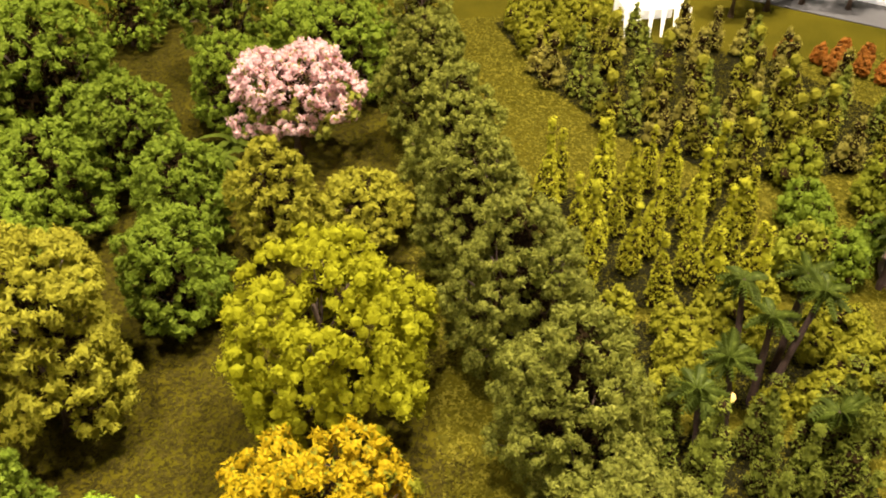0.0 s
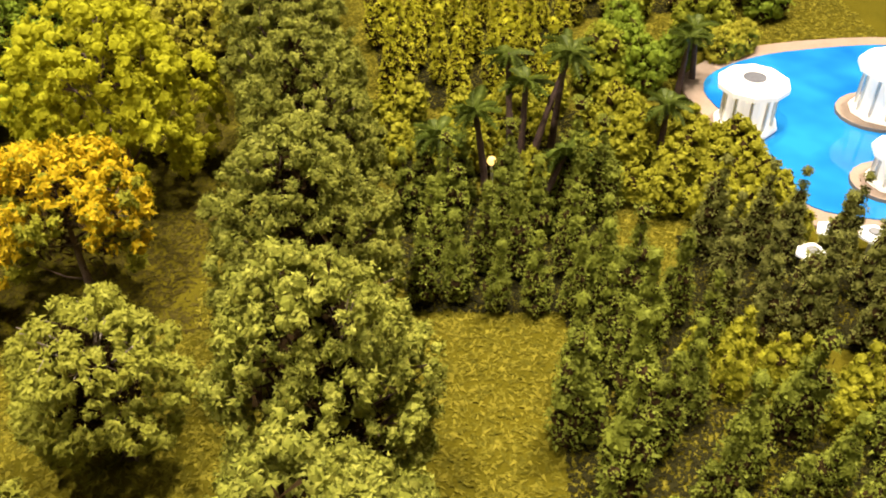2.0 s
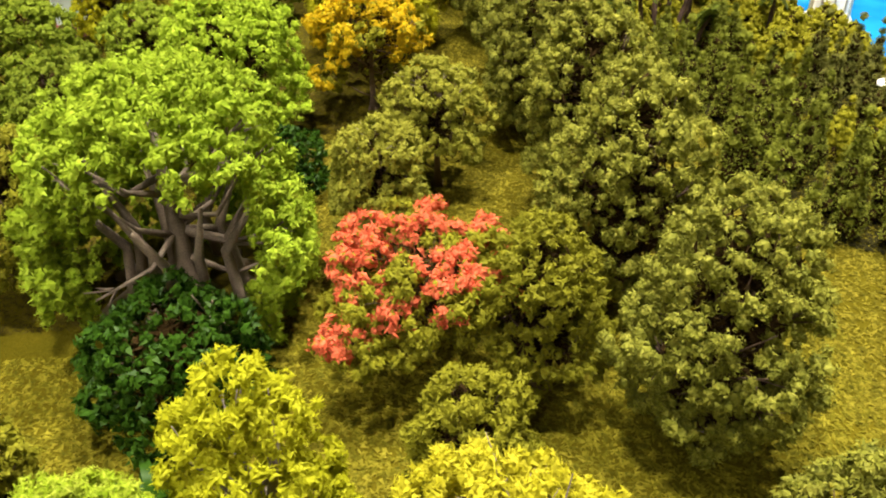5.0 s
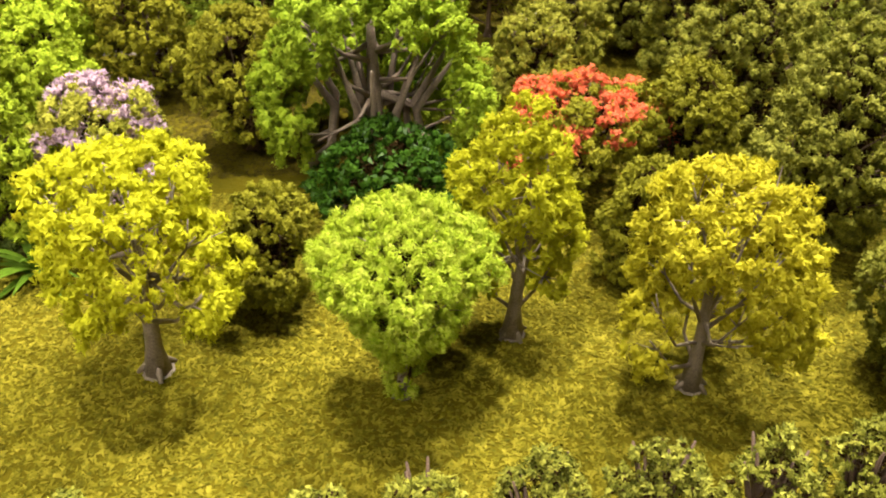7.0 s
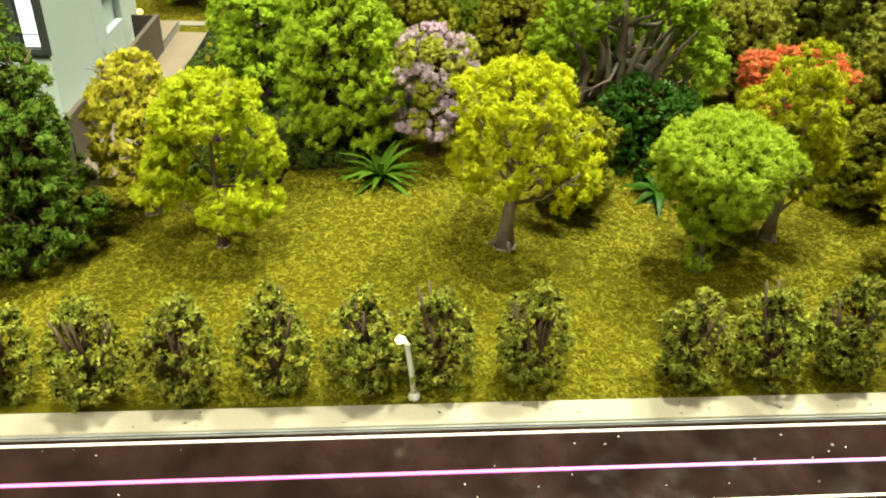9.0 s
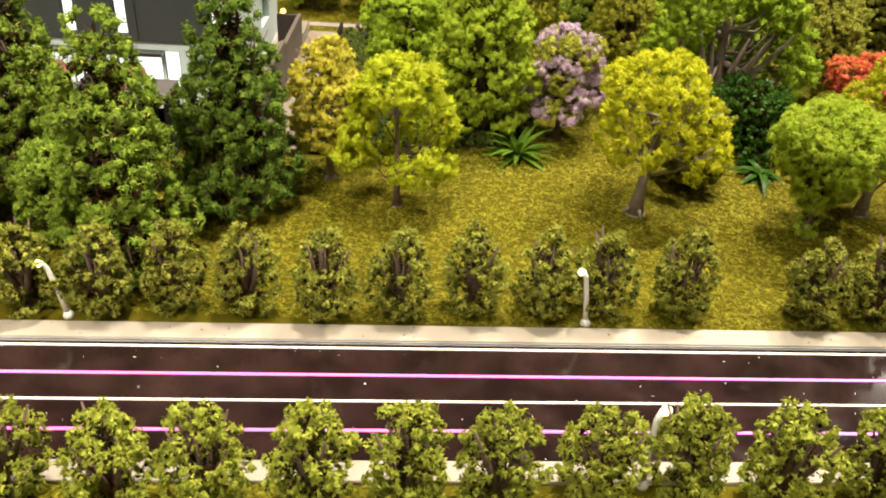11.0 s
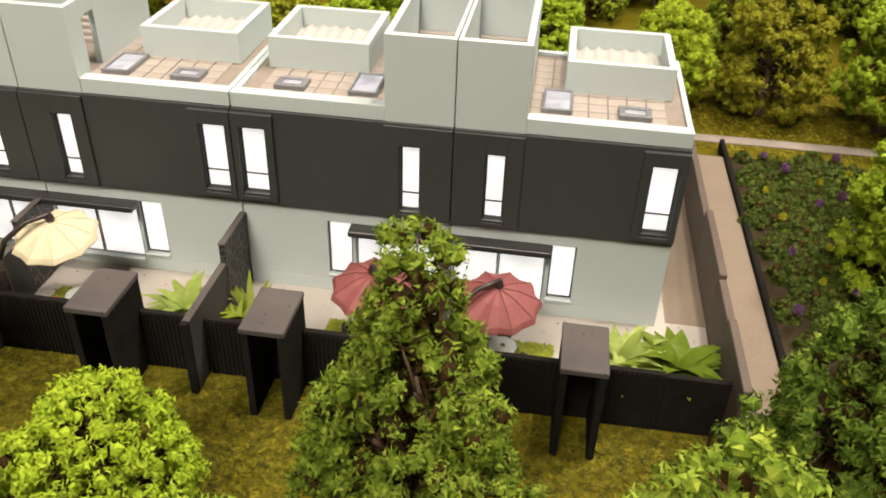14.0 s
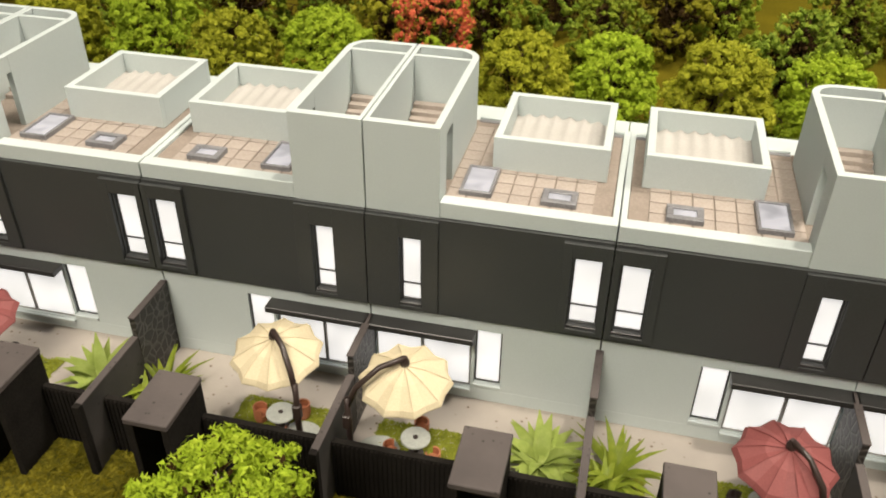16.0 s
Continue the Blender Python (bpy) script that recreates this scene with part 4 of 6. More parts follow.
def umbrella(x, y, px, py, cloth, label, turn, rise):
    root = thing("cantilever_umbrella", label, "umbrella", pose(x, y, FLOOR), "yard umbrellas")
    k, rings = 10, [(r * 0.95, z + rise) for r, z in ((0.0, 0.0525), (0.010, 0.0500), (0.0205, 0.0445), (0.0222, 0.0424))]
    tilt = pose(0, 0, 0.0490 + rise, 9, 0, 0) @ pose(0, 0, -0.0490 - rise, 0, 0, turn)
    m = Mesh()
    v, f = [tilt @ Vector((0, 0, rings[0][1]))], []
    for r, z in rings[1:]:
        for i in range(2 * k):
            w = math.pi * i / k
            rr = r * (1.0 if i % 2 == 0 else 0.90 if r > 0.0185 else 0.955)
            v.append(tilt @ Vector((rr * math.cos(w), rr * math.sin(w), z + (0.0 if i % 2 == 0 else -0.0007))))
    n2 = 2 * k
    f += [(0, 1 + i, 1 + (i + 1) % n2) for i in range(n2)]
    for a in range(2):
        f += [(1 + a * n2 + i, 1 + (a + 1) * n2 + i, 1 + (a + 1) * n2 + (i + 1) % n2, 1 + a * n2 + (i + 1) % n2) for i in range(n2)]
    m.take(v, f)
    under = [p - Vector((0, 0, 0.0006)) for p in v]
    m.take(under, [q[::-1] for q in f])
    edge = 1 + 2 * n2
    b = len(v)
    m.f += [(edge + i, b + edge + i, b + edge + (i + 1) % n2, edge + (i + 1) % n2) for i in range(n2)]
    canopy = part("canopy", m, cloth, root)
    for i in range(k):
        w = 2 * math.pi * i / k
        line = [tilt @ Vector((r * math.cos(w), r * math.sin(w), z + 0.0002)) for r, z in rings[:3]]
        part("seam", Mesh().tube(line, [0.0004, 0.0003, 0.0003], 5), cloth, canopy)
    dx, dy = px - x, py - y
    part("pole", Mesh().tube([(dx, dy, 0.0), (dx, dy, 0.030), (dx * 1.02, dy, 0.041 + rise)], [0.0015, 0.0014, 0.0013], 9), DARK_METAL, root, smooth=True)
    part("arm", Mesh().tube([(dx * 1.02, dy, 0.036 + rise), (dx * 0.85, dy * 0.85, 0.046 + rise), (dx * 0.45, dy * 0.4, 0.0535 + rise), (0, 0, 0.0560 + rise)], [0.0014, 0.0014, 0.0013, 0.0014], 8), DARK_METAL, root, smooth=True)
    part("crank_box", Mesh().box((dx * 1.02 - 0.0022, dy - 0.0018, 0.026), (dx * 1.02 + 0.0016, dy + 0.0018, 0.034), 0.0006), DARK_METAL, root)
    part("hub", Mesh().turned([(0.0020, 0.0518 + rise), (0.0022, 0.0540 + rise), (0.0012, 0.0566 + rise)], 10), DARK_METAL, root)
    part("base_plate", Mesh().turned([(0.0105, 0.0), (0.0105, 0.0007), (0.0095, 0.0010)], 24, (dx * 0.6, -0.003, 0)), GLASS_TABLE, root, "pale round base plate")


def cafe_table(x, y):
    root = thing("round_table", "small round pale table with a dark hole in its top", "table", pose(x, y, FLOOR), "yard tables")
    part("tabletop", Mesh().turned([(0.0066, 0.0088), (0.0070, 0.0092), (0.0070, 0.0098), (0.0066, 0.0102)], 24), GLASS_TABLE, root)
    part("hole", Mesh().turned([(0.0012, 0.0100), (0.0012, 0.0105)], 12), DARK_METAL, root)
    part("pedestal", Mesh().turned([(0.0040, 0.0), (0.0036, 0.0008), (0.0014, 0.0016), (0.0012, 0.0089)], 12), DARK_METAL, root)


def tub_chair(x, y, rz, mat, label):
    root = thing("tub_chair", label, "chair", pose(x, y, FLOOR, 0, 0, rz), "yard chairs")
    part("seat", Mesh().turned([(0.0028, 0.0), (0.0031, 0.0012), (0.0033, 0.0045), (0.0030, 0.0050)], 14), mat, root)
    m = Mesh()
    path = [(0.0036 * math.cos(w), 0.0036 * math.sin(w)) for w in np.linspace(-2.3, 2.3, 11)]
    m.fence_line(path, 0.0007, 0.0030, 0.0090)
    part("backrest", m, mat, root)


def blades(name, label, x, y, z, k, length, width, leaf, seed, curl=0.5, group="yard plants", low=0.35):
    """A rosette of bent, tapered leaves, each a part."""
    rng = np.random.default_rng(seed)
    root = thing(name, label, "plant", pose(x, y, z), group)
    for i in range(k):
        w, tilt = 2 * math.pi * i * 0.618 + rng.uniform(0, 0.3), rng.uniform(low, 1.30)
        ln, wd = length * rng.uniform(0.75, 1.15), width * rng.uniform(0.8, 1.2)
        line = []
        for t in np.linspace(0, 1, 6):
            a = tilt - curl * t
            line.append((ln * t * math.cos(a) * (0.4 + 0.6 * t) + 0.0006, ln * t * math.sin(a) * 1.0))
        v, f = [], []
        for t, (r, zz) in zip(np.linspace(0, 1, 6), line):
            h = wd * math.sin(math.pi * (0.12 + 0.86 * t)) / 2
            for side in (-1, 0, 1):
                v.append((r * math.cos(w) - side * h * math.sin(w), r * math.sin(w) + side * h * math.cos(w), zz + (0.25 * h if side else 0) + 0.0002))
        for a in range(5):
            f += [(3 * a, 3 * a + 1, 3 * a + 4, 3 * a + 3), (3 * a + 1, 3 * a + 2, 3 * a + 5, 3 * a + 4)]
        part("leaf", Mesh().take(v, f), leaf, root, smooth=True)
    return root


def turf_patch(name, label, rects, per_m2, size, seed, z=0.0, leaf=None, ragged=0.0):
    rng = np.random.default_rng(seed)
    q = []
    for x0, y0, x1, y1 in rects:
        k = int((x1 - x0) * (y1 - y0) * per_m2)
        at = np.stack([rng.uniform(x0, x1, k), rng.uniform(y0, y1, k), z + rng.uniform(0.0002, 0.0007, k)], 1)
        wave = np.sin(at[:, 1] * 61) + 0.7 * np.sin(at[:, 1] * 143 + 1) + rng.normal(size=k)
        at[:, 0] += ragged * wave
        q.append(flakes(rng, at, np.tile([0, 0, 1.0], (k, 1)), size, 0.36, 0.40))
    return tagged(part(name, shreds(name, np.concatenate(q)), leaf or TURF_FLAKES), label, "grass", kind="stuff")


for c, cloth, cn, seat, sn in ((PAIRS[0], RED_CLOTH, "faded red", DARK_METAL, "black"), (PAIRS[1], CREAM_CLOTH, "cream", TERRACOTTA, "terracotta"), (PAIRS[2], RED_CLOTH, "faded red", DARK_METAL, "black")):
    for s in (-1, 1):
        hub, pole = (0.0308, 0.0165) if s < 0 else (0.0290, 0.0075)
        umbrella(c + s * hub, 0.3785, c + s * pole, 0.3640, cloth, f"{cn} scalloped cantilever umbrella on a dark curved arm", 7 * s, (0.0052 if s < 0 else 0.0025) if cn == "cream" else -0.0065)
        tx, ty = c + s * 0.0330, 0.3800
        cafe_table(tx, ty)
        for k, (a, rad) in enumerate(((70, 0.0115), (190, 0.0118), (310, 0.0112))):
            w = math.radians(a + 20 * s)
            tub_chair(tx + rad * math.cos(w), ty + rad * math.sin(w), a + 20 * s, seat, f"small {sn} tub chair at the round table")
        if s > 0:
            blades("agave", "pale green broad-leaved agave beside the gateway", c + 0.0900, 0.3840, FLOOR, 30, 0.0250, 0.0066, PALE_AGAVE, int(-c * 1000), 0.45, low=0.75)
            blades("agave", "small pale agave beside the fence", c + 0.0935, 0.3745, FLOOR, 18, 0.0200, 0.0050, PALE_AGAVE, int(-c * 2000), 0.45, low=0.85)
        else:
            blades("sword_plant", "dark green sword-leaved plant beside the gateway", c - 0.0960, 0.3840, FLOOR, 24, 0.0265, 0.0036, SWORD_GREEN, int(-c * 3000), 0.5, low=0.75)
            blades("sword_plant", "small sword-leaved plant beside the fence", c - 0.1000, 0.3740, FLOOR, 12, 0.0200, 0.0032, SWORD_GREEN, int(-c * 4000), 0.5, low=0.85)
        x0, x1 = sorted((c + s * 0.012, c + s * 0.058))
        x2, x3 = sorted((c + s * 0.082, c + s * 0.107))
        turf_patch("yard_turf", "strip of green flock along the inside of the fence", ((x0, 0.3595, x1, 0.3960), (x2, 0.3595, x3, 0.3900)), 2200000, 0.0017, int(-c * 900) + s, FLOOR, SHRUB_GREEN)
blades("broad_plant", "broad-leaved green plant in the end yard", -0.4610, 0.3830, FLOOR, 22, 0.0280, 0.0105, CANNA_GREEN, 71, 0.5, low=0.75)

# brown stepped end wall with its pale coping path
root = thing("end_wall", "brown stepped garden wall beside the last house", "wall", pose(0, 0, 0))
for y0, y1, z1 in ((0.3395, 0.3900, 0.0440), (0.3900, 0.4250, 0.0420), (0.4250, 0.4900, 0.0445), (0.4900, 0.5885, 0.0395)):
    part("panel", Mesh().box((-0.4415, y0, 0.0), (-0.4376, y1 - 0.0003, z1), 0.0004), BROWN_BOARD, root)
structure("side_path", Mesh().box((-0.4375, 0.345, 0.0), (-0.4070, 0.636, 0.0070), 0.0006), BEIGE_PATH, "beige raised path along the end wall", "path")
structure("end_fence", Mesh().box((-0.4702, 0.3556, 0.0), (-0.4375, 0.3586, 0.0330), 0.0003), BLACK_BOARD, "black board closing the end yard", "fence")
structure("end_board", Mesh().box((-0.4622, 0.5860, FLOOR), (-0.4416, 0.5885, 0.0385), 0.0003), DARK_METAL, "dark brown board closing the side passage", "fence")
structure("bed_edging", Mesh().box((-0.4069, 0.345, 0.0), (-0.4036, 0.660, 0.0100), 0.0006), BLACK_BOARD, "low black edging between path and flower bed", "edging")
structure("flower_bed", Mesh().box((-0.4035, 0.350, 0.0), (-0.300, 0.640, 0.006), 0.002), SOIL, "dark soil of the flower bed beside the path", "flower bed")
structure("back_path", Mesh().box((-1.3, 0.672, 0.0), (-0.20, 0.684, 0.0015), 0.0004), GROUT, "grey narrow path behind the houses", "path")
structure("side_strip", Mesh().box((-0.4625, 0.4260, FLOOR - 0.001), (-0.4409, 0.6590, FLOOR + 0.0005), 0.0002), BEIGE_PATH, "beige strip of paving beside the last house", "path")

# ---- trees beside the road and round the lawn ----
NEAR = dict(tufts=16, leaves=26, size=0.0017, slim=0.45)
tree("tree", "tall dark-trunked conical tree with mottled green foam", -0.487, 0.190, 0.160, 0.108, CONE_GREEN, "cone", 0.06, 74, 0.25, seed=1, trunk=0.040, lobes=0.14, forks=26, tufts=17, leaves=40, size=0.0015, tuft=0.30, slim=0.42, core=0.66, woody=0.2)
tree("tree", "tall slender conical tree with yellowish green foam", -0.565, 0.252, 0.168, 0.096, CONE_GREEN, "cone", 0.08, 70, 0.26, seed=2, trunk=0.040, lobes=0.14, forks=24, tufts=17, leaves=40, size=0.0015, tuft=0.30, slim=0.42, core=0.66, woody=0.2)
tree("tree", "tall conical tree with deep green foam", -0.432, 0.258, 0.166, 0.098, DEEP_GREEN, "cone", 0.06, 74, 0.26, seed=3, trunk=0.040, lobes=0.14, forks=26, tufts=17, leaves=40, size=0.0015, tuft=0.30, slim=0.42, core=0.66, woody=0.2)
tree("tree", "broad bushy tree with mottled green foam", -0.612, 0.195, 0.095, 0.080, CONE_GREEN, "dome", 0.12, 51, 0.27, seed=4, tufts=18, leaves=28, size=0.0017, tuft=0.32, slim=0.40, core=0.66, woody=0.12)
tree("tree", "bushy fresh green tree by the yard fence", -0.690, 0.264, 0.070, 0.080, FRESH_GREEN, "dome", 0.12, 38, 0.27, seed=5, tufts=18, leaves=28, size=0.0017, tuft=0.32, slim=0.40, core=0.66, woody=0.12)
tree("tree", "loose light green tree by the yard fence", -0.803, 0.280, 0.102, 0.078, FRESH_GREEN, "round", 0.15, 36, 0.26, seed=6, lobes=0.28, hollow=0.5, forks=18, bark=BARK_PALE, tufts=18, leaves=28, size=0.0017, tuft=0.32, slim=0.40, core=0.66, woody=0.12)
tree("tree", "bushy green tree by the yard fence", -0.745, 0.205, 0.078, 0.088, CONE_GREEN, "dome", 0.12, 42, 0.27, seed=7, tufts=18, leaves=28, size=0.0017, tuft=0.32, slim=0.40, core=0.66, woody=0.12)
tree("tree", "small dark green bushy tree under the conical trees", -0.535, 0.215, 0.070, 0.060, CONE_GREEN, "dome", 0.1, 36, 0.29, seed=9, tufts=18, leaves=28, size=0.0017, tuft=0.32, slim=0.40, core=0.66, woody=0.12)
tree("tree", "sparse ochre tree with a bare wiry top", -0.377, 0.312, 0.112, 0.070, OCHRE_GREEN, "egg", 0.26, 52, 0.25, seed=10, glued=True, wires=16, dark=6, bark=BARK_PALE, **NEAR)
tree("tree", "bright yellow-green tree with a hollow ring of foam", -0.325, 0.274, 0.112, 0.086, LIME_YELLOW, "dome", 0.27, 50, 0.25, seed=11, glued=True, wires=8, dark=0, hollow=0.92, trunk=0.022, forks=8, gap=(-0.004, -0.046, 0.066, 0.026), tufts=24, leaves=28, size=0.0019, tuft=0.28, slim=0.40, core=0.6)
tree("tree", "tall oval tree with light green foam", -0.262, 0.402, 0.150, 0.094, LIME_GREEN, "egg", 0.10, 80, 0.24, seed=12, dark=12, **NEAR)
tree("tree", "lilac blossom tree with a rounded crown", -0.196, 0.402, 0.098, 0.082, KHAKI, "dome", 0.25, 46, 0.26, seed=13, dark=10, bloom=LILAC_BLOOM, share=0.72, tufts=17, leaves=26, size=0.0018, slim=0.45)
tree("tree", "spreading bright yellow tree with drooping clumps", -0.152, 0.2795, 0.119, 0.108, YELLOW_GREEN, "dome", 0.44, 38, 0.215, seed=14, glued=True, dark=0, hollow=0.62, bark=BARK_PALE, sag=0.30, lean=0.03, trunk=0.038, forks=20, gap=(0.010, -0.055, 0.040, 0.021), tufts=20, leaves=28, size=0.0019, tuft=0.27, slim=0.38, core=0.62, lobes=0.15)
tree("tree", "round lime green tree with dense stringy foam", -0.036, 0.256, 0.101, 0.086, ROUND_GREEN, "heart", 0.06, 100, 0.19, seed=15, glued=True, dark=14, hollow=0.80, bark=BARK_PALE, slim=0.24, tufts=20, leaves=30, size=0.0016, tuft=0.32, lobes=0.16, core=0.6)
tree("tree", "narrow two-tiered yellow tree with a bare stem", 0.020, 0.294, 0.130, 0.074, YELLOW_GREEN, "egg", 0.30, 34, 0.28, seed=16, glued=True, dark=0, trunk=0.030, sag=0.5, forks=18, bark=BARK_PALE, gap=(-0.008, -0.045, 0.056, 0.017), tufts=20, leaves=28, size=0.0019, tuft=0.27, slim=0.38, core=0.62, lobes=0.18)
tree("tree", "yellow tree with a bare wiry top and bent trunk", 0.098, 0.251, 0.118, 0.100, OCHRE_YELLOW, "dome", 0.30, 44, 0.23, seed=17, glued=True, wires=12, dark=0, bark=BARK_PALE, trunk=0.032, sag=0.35, hollow=0.7, forks=20, gap=(-0.004, -0.050, 0.058, 0.020), tufts=20, leaves=28, size=0.0019, tuft=0.27, slim=0.38, core=0.62, lobes=0.15)
tree("tree", "low olive green bushy tree on the lawn", -0.100, 0.330, 0.070, 0.060, OLIVE_YELLOW, "dome", 0.15, 39, 0.27, seed=18, **NEAR)
tree("tree", "low olive bush tree behind the yellow trees", 0.096, 0.335, 0.074, 0.064, OLIVE_YELLOW, "dome", 0.15, 39, 0.27, seed=19, **NEAR)
tree("tree", "rounded olive tree beside the red tree", 0.137, 0.398, 0.098, 0.072, OLIVE_YELLOW, "dome", 0.20, 48, 0.26, seed=20, **NEAR)
tree("tree", "dark glossy leaved bush under the great tree", -0.040, 0.408, 0.058, 0.105, BOTTLE_GREEN, "dome", 0.05, 45, 0.22, seed=21, tufts=16, leaves=8, size=0.0024)
tree("tree", "dark glossy leaved bush at the wood's edge", -0.002, 0.592, 0.040, 0.070, BOTTLE_GREEN, "dome", 0.05, 40, 0.24, seed=31, tufts=10, leaves=14, size=0.0020)
tree("tree", "red blossom tree with sparse green leaves", 0.082, 0.428, 0.074, 0.132, OLIVE_YELLOW, "dome", 0.36, 54, 0.165, seed=22, dark=10, bloom=RED_BLOOM, share=0.62, hollow=0.75, lobes=0.34, tufts=17, leaves=26, size=0.0018, slim=0.45)
tree("tree", "great fresh green tree with thick bare limbs and roots", -0.045, 0.480, 0.142, 0.165, FRESH_GREEN, "dome", 0.16, 125, 0.16, seed=23, dark=0, hollow=0.86, trunk=0.050, bark=BARK_BROWN, forks=18, stems=11, sag=0.6, gap=(0.004, -0.080, 0.066, 0.050), tufts=17, leaves=26, size=0.0018, slim=0.45)
tree("tree", "olive green tree behind the lilac tree", -0.130, 0.500, 0.100, 0.085, OLIVE_YELLOW, "dome", 0.22, 45, 0.24, seed=24, **NEAR)
tree("tree", "dry khaki tree with matted foam", 0.062, 0.508, 0.093, 0.066, KHAKI, "dome", 0.26, 45, 0.26, seed=25, wires=12, **NEAR)
tree("tree", "dry khaki tree with a bare wiry top", 0.098, 0.585, 0.088, 0.078, KHAKI, "dome", 0.30, 42, 0.24, seed=26, wires=16, **NEAR)
tree("tree", "orange blossom tree with a broad crown", 0.056, 0.697, 0.090, 0.110, OLIVE_YELLOW, "dome", 0.24, 46, 0.19, seed=27, dark=12, bloom=ORANGE_BLOOM, share=0.84, hollow=0.72, lobes=0.34, gap=(0.012, -0.052, 0.040, 0.022), tufts=12, leaves=26, size=0.0019, tuft=0.36, slim=0.5, core=0.66)
tree("tree", "tall light green tree with layered foam", -0.037, 0.645, 0.115, 0.122, FRESH_GREEN, "dome", 0.10, 72, 0.21, seed=28, **NEAR)
tree("tree", "bushy mid green tree in the wood", -0.135, 0.600, 0.095, 0.090, MID_GREEN, "dome", 0.12, 48, 0.24, seed=29, **NEAR)

for i, (x, y, h, w, leaf) in enumerate(((-0.110, 0.720, 0.085, 0.085, WOOD_GREEN), (-0.150, 0.930, 0.085, 0.085, WOOD_GREEN), (-0.230, 0.960, 0.10, 0.10, WOOD_GREEN), (-0.215, 1.080, 0.12, 0.12, WOOD_GREEN), (-0.02, 1.14, 0.085, 0.08, WOOD_GREEN))):
    tree("tree", "bushy green tree of the wood's edge", x, y, h, w, leaf, "dome", 0.10, 50, 0.24, seed=180 + i, tufts=13, leaves=18, size=0.0014)

# the avenue of olive trees
MID = dict(tufts=17, leaves=38, size=0.00135, slim=0.48)
for i, (x, y, h, w) in enumerate(((0.208, 0.243, 0.128, 0.084), (0.208, 0.368, 0.136, 0.096), (0.193, 0.470, 0.138, 0.098), (0.190, 0.556, 0.138, 0.094), (0.178, 0.650, 0.132, 0.094),
                                  (0.180, 0.738, 0.130, 0.092), (0.169, 0.824, 0.136, 0.090), (0.156, 0.906, 0.130, 0.088), (0.155, 0.988, 0.126, 0.086), (0.144, 1.085, 0.124, 0.084), (0.150, 1.185, 0.116, 0.084))):
    tree("tree", "tall oval olive tree of the avenue with pale leaf tips", x, y, h, w, OLIVE, "egg", 0.10, 66 if i < 7 else 50, 0.25, seed=40 + i, trunk=0.030, forks=18, lobes=0.06, glued=i < 3, group="avenue trees", **MID)

FAR = dict(tufts=14, leaves=20, size=0.0021, slim=0.5)
tree("tree", "broad chartreuse tree with drooping clumps", 0.062, 0.795, 0.128, 0.132, CHARTREUSE, "dome", 0.28, 34, 0.25, seed=60, dark=4, sag=0.9, hollow=0.70, lobes=0.2, gap=(0.0, -0.06, 0.045, 0.026), tufts=20, leaves=26, size=0.0014, tuft=0.30)
tree("tree", "large domed dull yellow tree", -0.093, 0.812, 0.138, 0.105, DULL_YELLOW, "dome", 0.14, 66, 0.22, seed=61, dark=14, tufts=20, leaves=28, size=0.0019, tuft=0.30, slim=0.42)
tree("tree", "mid green tree behind the chartreuse trees", -0.036, 0.890, 0.088, 0.078, WOOD_GREEN, "dome", 0.18, 42, 0.26, seed=62, **FAR)
tree("tree", "mid green bushy tree in the wood", -0.040, 0.975, 0.085, 0.078, WOOD_GREEN, "dome", 0.18, 42, 0.26, seed=63, **FAR)
tree("tree", "sparse dull yellow tree", 0.024, 0.953, 0.098, 0.068, DULL_YELLOW, "egg", 0.25, 39, 0.26, seed=64, **FAR)
tree("tree", "small dull yellow tree", 0.084, 0.950, 0.066, 0.074, DULL_YELLOW, "dome", 0.30, 33, 0.26, seed=65, **FAR)
tree("tree", "pink blossom tree on a dark stem", 0.035, 1.082, 0.100, 0.116, KHAKI, "dome", 0.42, 45, 0.21, seed=66, dark=10, bloom=PINK_BLOOM, share=0.95, **FAR)
tree("tree", "green rounded tree in the wood", -0.089, 1.050, 0.095, 0.088, WOOD_GREEN, "dome", 0.18, 45, 0.26, seed=67, **FAR)
tree("tree", "green rounded tree at the clearing", -0.135, 0.992, 0.095, 0.094, WOOD_GREEN, "dome", 0.16, 45, 0.26, seed=68, **FAR)
tree("tree", "tall green tree with bare grey limbs", -0.155, 1.095, 0.140, 0.140, WOOD_GREEN, "dome", 0.20, 60, 0.21, seed=69, **FAR)
tree("tree", "broad green tree at the far edge", 0.066, 1.195, 0.092, 0.150, WOOD_GREEN, "dome", 0.18, 54, 0.21, seed=70, **FAR)
tree("tree", "chartreuse bush tree at the clearing", -0.175, 0.860, 0.070, 0.080, CHARTREUSE, "dome", 0.15, 39, 0.26, seed=71, **FAR)

